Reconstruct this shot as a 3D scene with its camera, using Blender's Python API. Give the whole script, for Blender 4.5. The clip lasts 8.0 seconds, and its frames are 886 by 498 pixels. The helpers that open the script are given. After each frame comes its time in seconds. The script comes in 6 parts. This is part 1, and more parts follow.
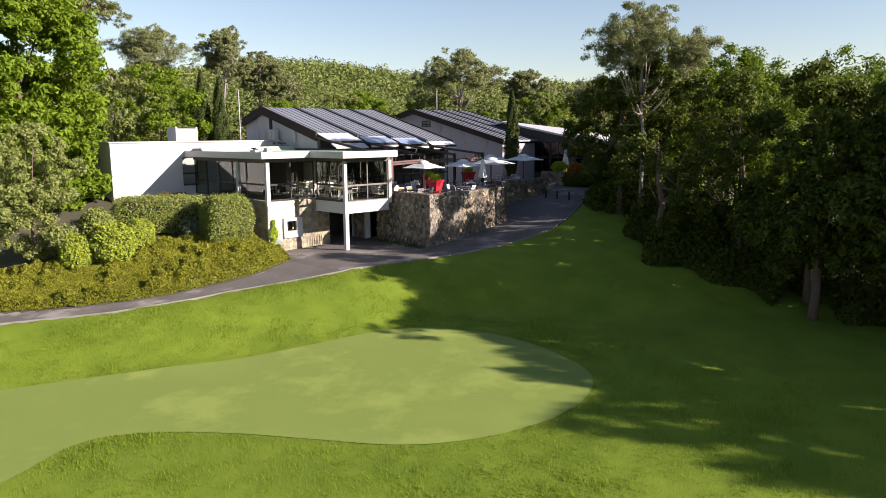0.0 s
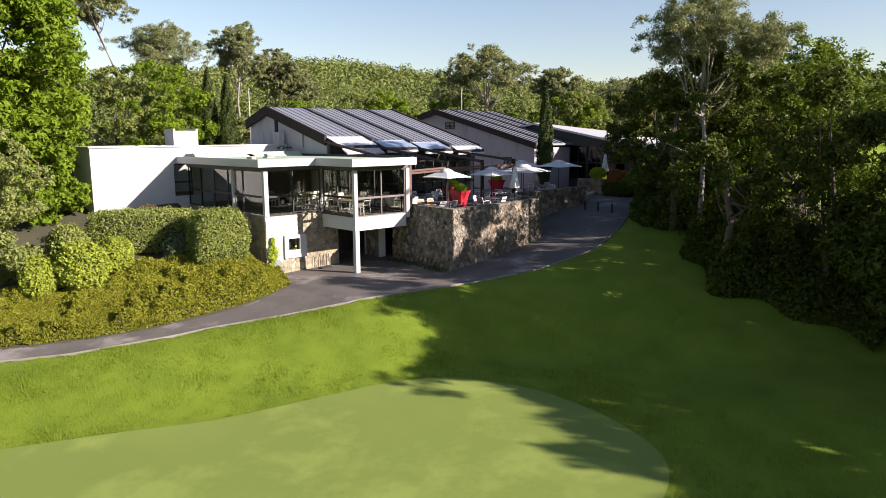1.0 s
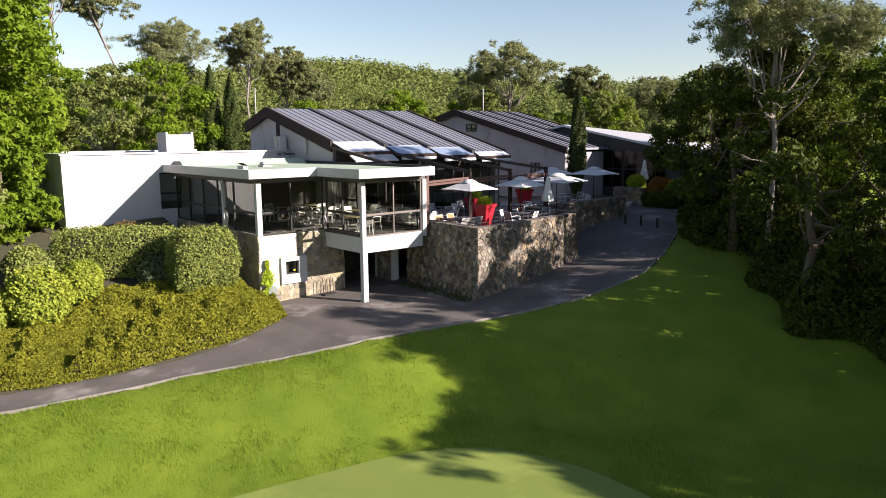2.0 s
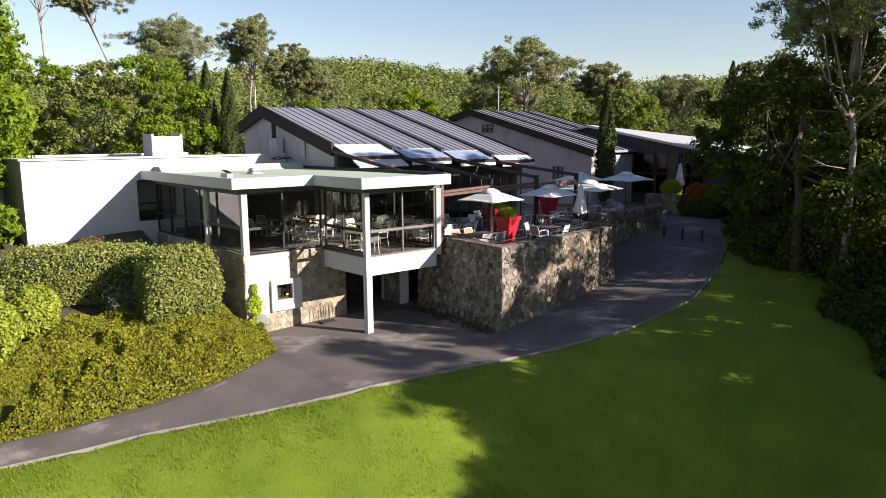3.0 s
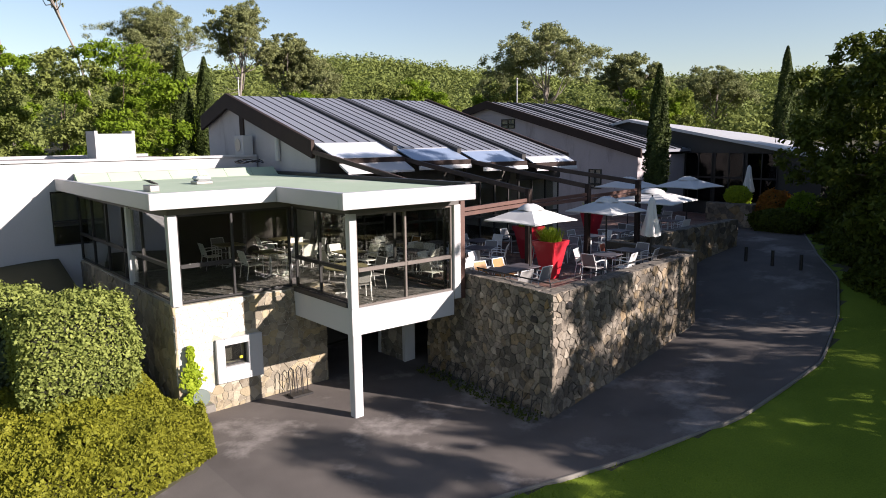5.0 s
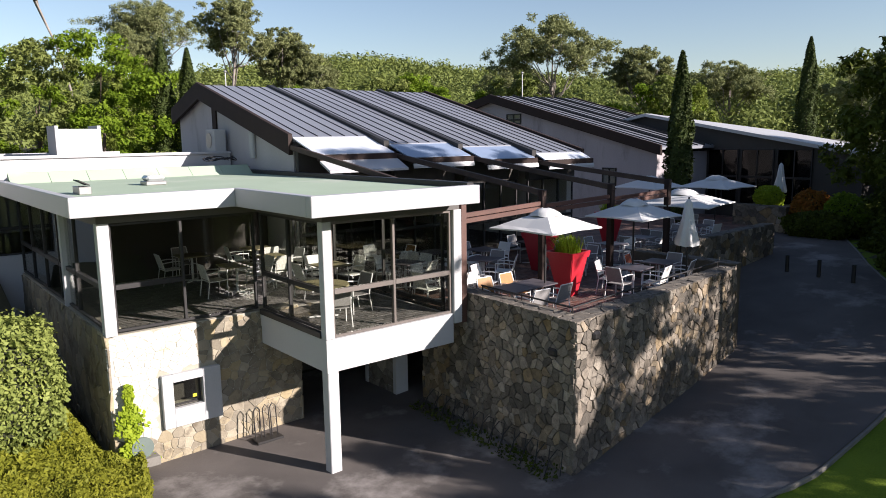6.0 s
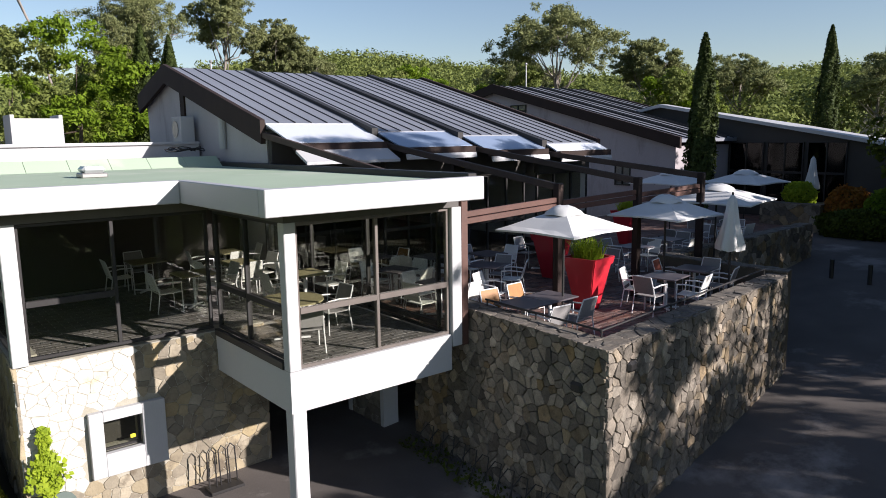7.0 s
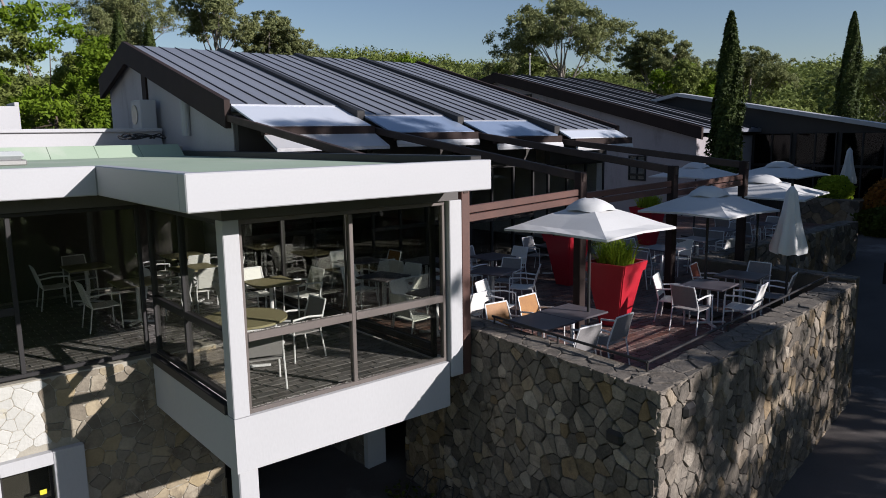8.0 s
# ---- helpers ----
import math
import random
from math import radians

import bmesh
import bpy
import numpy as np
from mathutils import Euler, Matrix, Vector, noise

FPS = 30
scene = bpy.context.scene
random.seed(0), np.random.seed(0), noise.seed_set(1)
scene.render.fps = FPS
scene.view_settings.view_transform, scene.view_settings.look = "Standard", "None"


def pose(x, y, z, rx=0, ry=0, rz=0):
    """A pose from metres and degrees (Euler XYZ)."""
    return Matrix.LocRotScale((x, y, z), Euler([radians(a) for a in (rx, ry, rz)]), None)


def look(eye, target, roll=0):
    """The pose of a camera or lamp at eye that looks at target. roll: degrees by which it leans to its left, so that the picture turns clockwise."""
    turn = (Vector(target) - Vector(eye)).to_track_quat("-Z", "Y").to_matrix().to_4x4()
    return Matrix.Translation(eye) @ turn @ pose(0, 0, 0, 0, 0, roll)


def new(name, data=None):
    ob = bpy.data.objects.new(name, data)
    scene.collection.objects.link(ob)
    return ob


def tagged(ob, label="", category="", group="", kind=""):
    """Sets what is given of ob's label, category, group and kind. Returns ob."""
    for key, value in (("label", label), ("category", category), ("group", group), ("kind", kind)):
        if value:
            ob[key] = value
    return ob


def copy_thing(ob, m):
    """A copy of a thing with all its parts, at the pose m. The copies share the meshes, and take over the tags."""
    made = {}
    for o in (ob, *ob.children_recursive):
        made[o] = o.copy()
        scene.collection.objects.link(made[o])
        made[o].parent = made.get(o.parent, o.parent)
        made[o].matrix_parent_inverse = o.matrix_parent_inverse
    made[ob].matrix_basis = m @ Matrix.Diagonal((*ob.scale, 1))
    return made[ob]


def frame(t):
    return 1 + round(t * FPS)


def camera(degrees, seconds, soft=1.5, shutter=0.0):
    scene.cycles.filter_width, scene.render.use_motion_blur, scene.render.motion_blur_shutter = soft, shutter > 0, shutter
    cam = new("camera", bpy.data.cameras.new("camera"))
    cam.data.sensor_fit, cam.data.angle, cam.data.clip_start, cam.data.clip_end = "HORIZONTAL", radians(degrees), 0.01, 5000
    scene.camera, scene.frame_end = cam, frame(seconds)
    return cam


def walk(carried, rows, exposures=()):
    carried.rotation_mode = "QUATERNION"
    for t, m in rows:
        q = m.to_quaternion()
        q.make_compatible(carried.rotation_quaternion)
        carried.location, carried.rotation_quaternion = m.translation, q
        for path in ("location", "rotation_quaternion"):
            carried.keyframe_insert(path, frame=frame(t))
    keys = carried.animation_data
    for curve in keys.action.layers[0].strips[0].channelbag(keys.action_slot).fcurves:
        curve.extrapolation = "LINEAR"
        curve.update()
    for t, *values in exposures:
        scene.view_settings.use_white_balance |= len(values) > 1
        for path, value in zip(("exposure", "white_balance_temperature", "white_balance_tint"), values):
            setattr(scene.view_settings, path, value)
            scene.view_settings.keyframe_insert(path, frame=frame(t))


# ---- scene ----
cam = camera(63.62, 8.0, soft=0.9)
# seconds, eye, yaw, pitch, lean
ROWS = [
    (0, -24.801, -33.632, 6.595, -44.195, -8.979, -0.503),
    (0.5, -22.716, -31.502, 6.727, -43.050, -8.993, -0.474),
    (1, -20.644, -29.190, 6.820, -42.307, -8.947, -0.426),
    (1.5, -18.854, -27.114, 6.942, -41.596, -8.951, -0.478),
    (2, -17.151, -25.051, 7.066, -40.873, -8.913, -0.456),
    (3.5, -12.954, -19.489, 7.140, -39.921, -8.882, -0.585),
    (4, -11.550, -17.606, 7.097, -39.805, -8.928, -0.653),
    (4.5, -10.377, -16.105, 7.070, -39.656, -8.925, -0.676),
    (6, -6.879, -12.098, 6.800, -39.289, -8.900, -0.800),
    (6.5, -5.969, -11.069, 6.663, -39.264, -8.966, -0.825),
    (7, -4.924, -9.854, 6.477, -39.230, -8.994, -0.813),
    (7.5, -3.964, -8.772, 6.279, -39.180, -9.022, -0.877),
    (8, -3.120, -7.762, 6.115, -39.182, -9.047, -0.904),
]
EXPOSURES = [(0.0, 1.38, 6650, 20), (4.5, 1.24, 6550, 20), (6.0, 1.12, 6300, 18), (7.0, 0.95, 6150, 17), (7.5, 0.76, 6050, 16), (8.0, 0.42, 5950, 16)]
walk(cam, [(t, pose(x, y, z, 90 + pitch, 0, yaw) @ pose(0, 0, 0, 0, 0, lean)) for t, x, y, z, yaw, pitch, lean in ROWS], EXPOSURES)

# world and light
SUN_HEIGHT = radians(21.5)
SUN = Vector((0.437, -0.899, 0.0)) * math.cos(SUN_HEIGHT) + Vector((0, 0, math.sin(SUN_HEIGHT)))
world = bpy.data.worlds.new("world")
scene.world = world
world.use_nodes = True
wn = world.node_tree.nodes
sky = wn.new("ShaderNodeTexSky")
sky.sky_type = "NISHITA"
sky.sun_disc = False
sky.sun_elevation = SUN_HEIGHT
sky.sun_rotation = math.atan2(0.437, -0.899)
sky.air_density, sky.dust_density, sky.ozone_density = 1.0, 0.4, 1.0
world.node_tree.links.new(sky.outputs[0], wn["Background"].inputs[0])
wn["Background"].inputs[1].default_value = 0.064
sun_data = bpy.data.lights.new("sun", "SUN")
sun_data.energy, sun_data.angle, sun_data.color = 5.0, radians(0.55), (1.0, 0.93, 0.82)
sun = new("sun", sun_data)
sun.matrix_world = look(SUN * 200, (0, 0, 0))

# materials


def nodes_of(name):
    m = bpy.data.materials.new(name)
    m.use_nodes = True
    t = m.node_tree
    return m, t.nodes, t.links, t.nodes["Principled BSDF"]


def mat(name, c1, c2=None, scale=3.0, rough=0.7, metal=0.0, bump=0.0, fine=40.0, piece=0.0, stain=None, stain_scale=0.6, stain_at=0.55, spec=0.5, stretch=(1, 1, 1), tones=()):
    """A surface with two colours at a broad and a fine scale, relief, and stains of their own shape."""
    m, n, l, b = nodes_of(name)
    b.inputs["Roughness"].default_value, b.inputs["Metallic"].default_value = rough, metal
    b.inputs["Specular IOR Level"].default_value = spec
    c2 = c2 or tuple(v * 0.75 for v in c1)
    tc = n.new("ShaderNodeTexCoord")
    mp = n.new("ShaderNodeMapping")
    mp.inputs["Scale"].default_value = stretch
    l.new(tc.outputs["Object"], mp.inputs[0])
    big, small = n.new("ShaderNodeTexNoise"), n.new("ShaderNodeTexNoise")
    for t, s in ((big, scale), (small, fine)):
        t.inputs["Scale"].default_value, t.inputs["Detail"].default_value = s, 5.0
        l.new(mp.outputs[0], t.inputs["Vector"])
    ramp = n.new("ShaderNodeMapRange")
    ramp.inputs[1].default_value, ramp.inputs[2].default_value = 0.3, 0.7
    both = n.new("ShaderNodeMix")
    both.inputs[0].default_value = 0.4
    l.new(big.outputs[0], both.inputs[2])
    l.new(small.outputs[0], both.inputs[3])
    l.new(both.outputs[0], ramp.inputs[0])
    mix = n.new("ShaderNodeMix")
    mix.data_type = "RGBA"
    mix.inputs[6].default_value, mix.inputs[7].default_value = (*c1, 1), (*c2, 1)
    l.new(ramp.outputs[0], mix.inputs[0])
    out = mix.outputs[2]
    if piece:
        info, hsv = n.new("ShaderNodeObjectInfo"), n.new("ShaderNodeHueSaturation")
        geo, add, fr = n.new("ShaderNodeNewGeometry"), n.new("ShaderNodeMath"), n.new("ShaderNodeMath")
        fr.operation = "FRACT"
        l.new(info.outputs["Random"], add.inputs[0])
        l.new(geo.outputs["Random Per Island"], add.inputs[1])
        l.new(add.outputs[0], fr.inputs[0])
        r = n.new("ShaderNodeMapRange")
        r.inputs[3].default_value, r.inputs[4].default_value = 1 - piece, 1 + piece
        l.new(fr.outputs[0], r.inputs[0])
        l.new(r.outputs[0], hsv.inputs["Value"])
        h = n.new("ShaderNodeMapRange")
        h.inputs[3].default_value, h.inputs[4].default_value = 1 + piece * 0.9, 1 - piece * 0.9
        l.new(add.outputs[0], h.inputs[0])
        l.new(h.outputs[0], hsv.inputs["Saturation"])
        if tones:
            pick, blend, wide = n.new("ShaderNodeValToRGB"), n.new("ShaderNodeMix"), n.new("ShaderNodeMath")
            pick.color_ramp.interpolation = "CONSTANT"
            while len(pick.color_ramp.elements) < len(tones):
                pick.color_ramp.elements.new(1.0)
            for k, tone in enumerate(tones):
                pick.color_ramp.elements[k].position, pick.color_ramp.elements[k].color = k / len(tones), (*tone, 1)
            wide.operation = "FRACT"
            mul = n.new("ShaderNodeMath")
            mul.operation = "MULTIPLY"
            mul.inputs[1].default_value = 7.31
            l.new(add.outputs[0], mul.inputs[0])
            l.new(mul.outputs[0], wide.inputs[0])
            l.new(wide.outputs[0], pick.inputs[0])
            blend.data_type = "RGBA"
            blend.inputs[0].default_value = 0.45
            l.new(out, blend.inputs[6])
            l.new(pick.outputs[0], blend.inputs[7])
            out = blend.outputs[2]
        l.new(out, hsv.inputs["Color"])
        out = hsv.outputs[0]
    if stain:
        st, sr, sm = n.new("ShaderNodeTexNoise"), n.new("ShaderNodeMapRange"), n.new("ShaderNodeMix")
        st.inputs["Scale"].default_value, st.inputs["Detail"].default_value, st.inputs["Roughness"].default_value = stain_scale, 8.0, 0.65
        sr.inputs[1].default_value, sr.inputs[2].default_value = stain_at, stain_at + 0.12
        l.new(mp.outputs[0], st.inputs["Vector"])
        l.new(st.outputs[0], sr.inputs[0])
        sm.data_type = "RGBA"
        sm.inputs[7].default_value = (*stain, 1)
        l.new(sr.outputs[0], sm.inputs[0])
        l.new(out, sm.inputs[6])
        out = sm.outputs[2]
    l.new(out, b.inputs["Base Color"])
    if bump:
        bp = n.new("ShaderNodeBump")
        bp.inputs["Strength"].default_value, bp.inputs["Distance"].default_value = 1.0, bump
        l.new(both.outputs[0], bp.inputs["Height"])
        l.new(bp.outputs[0], b.inputs["Normal"])
    return m


def leaf_mat(name, c1, c2, glow=0.35, broad=0.25, drift=0.5):
    """Leaves: each its own tone between two, a broad drift over the crown, and light through them."""
    m, n, l, b = nodes_of(name)
    geo, mix, tc, nz = n.new("ShaderNodeNewGeometry"), n.new("ShaderNodeMix"), n.new("ShaderNodeTexCoord"), n.new("ShaderNodeTexNoise")
    nz.inputs["Scale"].default_value = broad
    l.new(tc.outputs["Object"], nz.inputs["Vector"])
    w = n.new("ShaderNodeMix")
    w.inputs[0].default_value = drift
    l.new(geo.outputs["Random Per Island"], w.inputs[2])
    l.new(nz.outputs[0], w.inputs[3])
    mix.data_type = "RGBA"
    mix.inputs[6].default_value, mix.inputs[7].default_value = (*c1, 1), (*c2, 1)
    l.new(w.outputs[0], mix.inputs[0])
    l.new(mix.outputs[2], b.inputs["Base Color"])
    b.inputs["Roughness"].default_value = 0.6
    b.inputs["Specular IOR Level"].default_value = 0.12
    tr, sh = n.new("ShaderNodeBsdfTranslucent"), n.new("ShaderNodeMixShader")
    l.new(mix.outputs[2], tr.inputs["Color"])
    sh.inputs[0].default_value = glow
    l.new(b.outputs[0], sh.inputs[1])
    l.new(tr.outputs[0], sh.inputs[2])
    l.new(sh.outputs[0], n["Material Output"].inputs[0])
    return m


def glass_mat(name, tint=(0.9, 0.91, 0.88), gloss=0.03):
    """Thin window glass: mostly clear, with a mirror's gloss that grows at a slant, the same from both sides."""
    m, n, l, b = nodes_of(name)
    tr, gl, lw, sh = n.new("ShaderNodeBsdfTransparent"), n.new("ShaderNodeBsdfGlossy"), n.new("ShaderNodeLayerWeight"), n.new("ShaderNodeMixShader")
    tr.inputs[0].default_value = (*tint, 1)
    gl.inputs["Roughness"].default_value = 0.015
    lw.inputs["Blend"].default_value = 0.5
    pw, ad = n.new("ShaderNodeMath"), n.new("ShaderNodeMath")
    pw.operation, pw.inputs[1].default_value = "POWER", 4.5
    ad.operation, ad.use_clamp, ad.inputs[1].default_value = "ADD", True, gloss
    l.new(lw.outputs["Facing"], pw.inputs[0])
    l.new(pw.outputs[0], ad.inputs[0])
    l.new(ad.outputs[0], sh.inputs[0])
    l.new(tr.outputs[0], sh.inputs[1])
    l.new(gl.outputs[0], sh.inputs[2])
    l.new(sh.outputs[0], n["Material Output"].inputs[0])
    return m


WHITE = mat("white_render", (0.45, 0.45, 0.455), (0.40, 0.40, 0.405), 0.7, 0.85, bump=0.004, stain=(0.50, 0.475, 0.43), stain_scale=0.35, stain_at=0.62, stretch=(1, 1, 0.35))
WHITE_METAL = mat("white_fascia", (0.43, 0.43, 0.44), (0.39, 0.39, 0.40), 0.6, 0.5, bump=0.001)
GREY_RENDER = mat("grey_render", (0.50, 0.48, 0.49), (0.40, 0.38, 0.39), 0.8, 0.9, bump=0.004, stain=(0.28, 0.26, 0.26), stain_scale=0.5, stain_at=0.58, stretch=(1, 1, 0.3))
FELT = mat("green_roof_felt", (0.36, 0.44, 0.33), (0.30, 0.38, 0.28), 0.5, 0.9, bump=0.004, fine=60, stain=(0.42, 0.46, 0.38), stain_scale=0.3)
ZINC = mat("dark_zinc", (0.285, 0.298, 0.335), (0.225, 0.236, 0.27), 0.5, 0.42, metal=0.35, bump=0.002, fine=12, stretch=(1, 0.3, 1))
BROWN = mat("dark_brown_timber", (0.036, 0.022, 0.019), (0.022, 0.014, 0.012), 2.0, 0.75, spec=0.25, bump=0.003, fine=30)
RAFTER = mat("weathered_brown_timber", (0.085, 0.058, 0.048), (0.045, 0.031, 0.026), 2.0, 0.7, spec=0.3, bump=0.003, fine=30)
RED_BROWN = mat("red_brown_timber", (0.115, 0.052, 0.038), (0.065, 0.032, 0.025), 2.0, 0.6, bump=0.003, fine=30)
DARK_FRAME = mat("dark_aluminium", (0.030, 0.028, 0.028), (0.022, 0.021, 0.021), 2.0, 0.5, spec=0.3)
GREY_FRAME = mat("grey_aluminium", (0.35, 0.34, 0.33), (0.28, 0.27, 0.26), 2.0, 0.4, metal=0.5)
BRONZE = mat("bronze_aluminium", (0.17, 0.145, 0.13), (0.12, 0.105, 0.095), 2.0, 0.45, metal=0.3)
STONE = mat("rubble_stone", (0.315, 0.235, 0.138), (0.062, 0.045, 0.026), 7.0, 0.92, bump=0.05, fine=30, piece=0.5, tones=((0.185, 0.135, 0.076), (0.24, 0.162, 0.078), (0.10, 0.078, 0.053), (0.145, 0.10, 0.058), (0.30, 0.238, 0.152), (0.07, 0.053, 0.036)), stain=(0.075, 0.062, 0.046), stain_scale=1.6, stain_at=0.55)
MORTAR = mat("mortar", (0.13, 0.104, 0.072), (0.075, 0.06, 0.042), 3.0, 0.95, bump=0.012)
COPING = mat("stone_coping", (0.20, 0.17, 0.135), (0.065, 0.056, 0.045), 6.0, 0.92, bump=0.03, fine=30, piece=0.12, stain=(0.08, 0.075, 0.068), stain_scale=2.5, stain_at=0.54)
PALE_STONE = mat("pale_limestone", (0.31, 0.255, 0.17), (0.15, 0.122, 0.08), 6.0, 0.9, bump=0.025, fine=26, piece=0.2, tones=((0.34, 0.29, 0.20), (0.38, 0.29, 0.14), (0.24, 0.205, 0.15), (0.18, 0.15, 0.105)), stain=(0.13, 0.105, 0.075), stain_scale=1.6, stain_at=0.53)
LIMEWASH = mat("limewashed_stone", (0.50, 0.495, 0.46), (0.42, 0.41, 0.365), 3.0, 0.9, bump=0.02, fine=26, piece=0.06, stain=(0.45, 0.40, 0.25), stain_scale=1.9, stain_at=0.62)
PALE_MORTAR = mat("pale_mortar", (0.37, 0.345, 0.285), (0.27, 0.25, 0.20), 4.0, 0.95, bump=0.01)
ASPHALT = mat("worn_asphalt", (0.138, 0.120, 0.110), (0.066, 0.057, 0.052), 0.7, 0.9, bump=0.008, fine=55, stain=(0.25, 0.225, 0.21), stain_scale=0.4, stain_at=0.54)
# Lighter copy of the asphalt: sun on the path's open arm, put into the colour.
SUNLIT_ASPHALT = mat("sunlit_asphalt", (0.156, 0.137, 0.124), (0.078, 0.068, 0.061), 0.7, 0.9, bump=0.008, fine=55, stain=(0.26, 0.235, 0.218), stain_scale=0.4, stain_at=0.54)
KERB = mat("kerb_concrete", (0.22, 0.205, 0.18), (0.14, 0.13, 0.115), 3.0, 0.9, bump=0.006)
ROUGH = mat("rough_grass", (0.175, 0.235, 0.022), (0.085, 0.138, 0.011), 0.6, 0.9, bump=0.05, fine=26, stain=(0.14, 0.20, 0.02), stain_scale=0.5, stain_at=0.56, spec=0.15)
GREEN = mat("mown_green", (0.190, 0.240, 0.056), (0.145, 0.196, 0.041), 0.3, 0.9, bump=0.006, fine=90, stain=(0.215, 0.268, 0.062), stain_scale=0.3, stain_at=0.52, spec=0.15)
SOIL = mat("forest_soil", (0.075, 0.066, 0.036), (0.040, 0.042, 0.020), 0.5, 0.95, bump=0.03)
BARK = mat("bark", (0.14, 0.10, 0.075), (0.08, 0.06, 0.045), 3.0, 0.95, bump=0.03, stretch=(1, 1, 0.3))
PINE_BARK = mat("pale_pine_bark", (0.27, 0.235, 0.21), (0.16, 0.138, 0.12), 3.0, 0.95, bump=0.03, stretch=(1, 1, 0.3))
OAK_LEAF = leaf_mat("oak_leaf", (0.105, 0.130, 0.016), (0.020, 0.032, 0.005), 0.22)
# The same oak leaf, brightened: sunlight on some crowns is put into the colour.
SUNLIT_LEAF = leaf_mat("lit_oak_leaf", (0.165, 0.225, 0.018), (0.05, 0.085, 0.009), 0.35)
BRIGHT_LEAF = leaf_mat("bright_leaf", (0.205, 0.285, 0.020), (0.085, 0.150, 0.013), 0.4)
MEADOW_LEAF = leaf_mat("ash_leaf", (0.235, 0.275, 0.050), (0.100, 0.145, 0.025), 0.4)
PINE_LEAF = leaf_mat("pine_needles", (0.280, 0.295, 0.122), (0.105, 0.126, 0.057), 0.3, 0.6, 0.6)
CYPRESS_LEAF = leaf_mat("cypress_leaf", (0.075, 0.100, 0.024), (0.014, 0.025, 0.008), 0.15, 1.5)
HEDGE_LEAF = leaf_mat("hedge_leaf", (0.33, 0.37, 0.10), (0.07, 0.10, 0.018), 0.25, 1.3, 0.5)
COVER_LEAF = leaf_mat("ground_cover_leaf", (0.29, 0.285, 0.030), (0.10, 0.118, 0.014), 0.3, 0.7, 0.6)
FAR_LEAF = leaf_mat("far_leaf", (0.215, 0.245, 0.064), (0.078, 0.110, 0.030), 0.25, 0.13, 0.85)
# Solid bush cores: shade between the leaves put in as near-black.
HEART = mat("inner_shade", (0.030, 0.034, 0.014), (0.018, 0.020, 0.010), 3.0, 0.95)
GRAVEL = mat("pink_grey_gravel", (0.36, 0.32, 0.305), (0.22, 0.195, 0.185), 1.2, 0.95, bump=0.02, fine=60)
GLASS = glass_mat("window_glass", (0.86, 0.87, 0.83), 0.04)
SMOKED = glass_mat("smoked_glass", (0.3, 0.3, 0.28), 0.02)
# Near-black: the gloom of rooms and recess is put into the colour.
DARK_ROOM = mat("dark_interior_shade", (0.05, 0.045, 0.04), (0.035, 0.03, 0.028), 1.0, 0.8)
FLOOR_TILE = mat("slate_tile", (0.15, 0.138, 0.13), (0.10, 0.092, 0.088), 3.0, 0.45, bump=0.003, piece=0.3)
TERRA = mat("terracotta_tile", (0.155, 0.072, 0.05), (0.085, 0.05, 0.042), 3.0, 0.6, bump=0.004, piece=0.35)
GROUT = mat("pale_grout", (0.52, 0.49, 0.44), (0.42, 0.39, 0.35), 5.0, 0.9)
CEILING = mat("ceiling_paint", (0.55, 0.53, 0.50), (0.50, 0.48, 0.45), 1.0, 0.9)

# helpers for meshes


def mesh_object(name, bm, material, parent=None, label="", smooth=False):
    me = bpy.data.meshes.new(name)
    bm.to_mesh(me)
    bm.free()
    me.materials.append(material)
    if smooth:
        me.polygons.foreach_set("use_smooth", [True] * len(me.polygons))
    ob = new(name, me)
    ob.parent = parent
    if label:
        ob["label"] = label
    return ob


part = mesh_object


def thing(name, x, y, z, label, category, group="", kind="", turn=0.0):
    ob = tagged(new(name), label, category, group, kind)
    ob.matrix_world = pose(x, y, z, 0, 0, turn)
    return ob


def box(bm, x0, x1, y0, y1, z0, z1, bevel=0.0, m=None):
    r = bmesh.ops.create_cube(bm, size=1.0)
    t = Matrix.Translation(((x0 + x1) / 2, (y0 + y1) / 2, (z0 + z1) / 2)) @ Matrix.Diagonal((x1 - x0, y1 - y0, z1 - z0, 1))
    bmesh.ops.transform(bm, matrix=(m @ t) if m else t, verts=r["verts"])
    if bevel:
        es = {e for v in r["verts"] for e in v.link_edges}
        bmesh.ops.bevel(bm, geom=list(es), offset=bevel, segments=1, affect="EDGES", clamp_overlap=True)


def boxes(*rows, bevel=0.0):
    bm = bmesh.new()
    for r in rows:
        box(bm, *r, bevel=bevel)
    return bm


def tube(bm, pts, radii, n=7):
    """A tapered round limb through the points."""
    rings, prev = [], None
    for i, p in enumerate(pts):
        a, b = Vector(pts[max(0, i - 1)]), Vector(pts[min(len(pts) - 1, i + 1)])
        d = (b - a).normalized()
        u = d.cross(Vector((0.3, 0.9, 0.1) if abs(d.z) > 0.9 else (0, 0, 1))).normalized() if prev is None else (prev - d * prev.dot(d)).normalized()
        prev = u
        w = d.cross(u)
        rings.append([bm.verts.new(Vector(p) + (u * math.cos(k * math.tau / n) + w * math.sin(k * math.tau / n)) * radii[i]) for k in range(n)])
    for a, b in zip(rings, rings[1:]):
        for k in range(n):
            bm.faces.new((a[k], a[(k + 1) % n], b[(k + 1) % n], b[k]))
    bm.faces.new(rings[0][::-1])
    bm.faces.new(rings[-1])


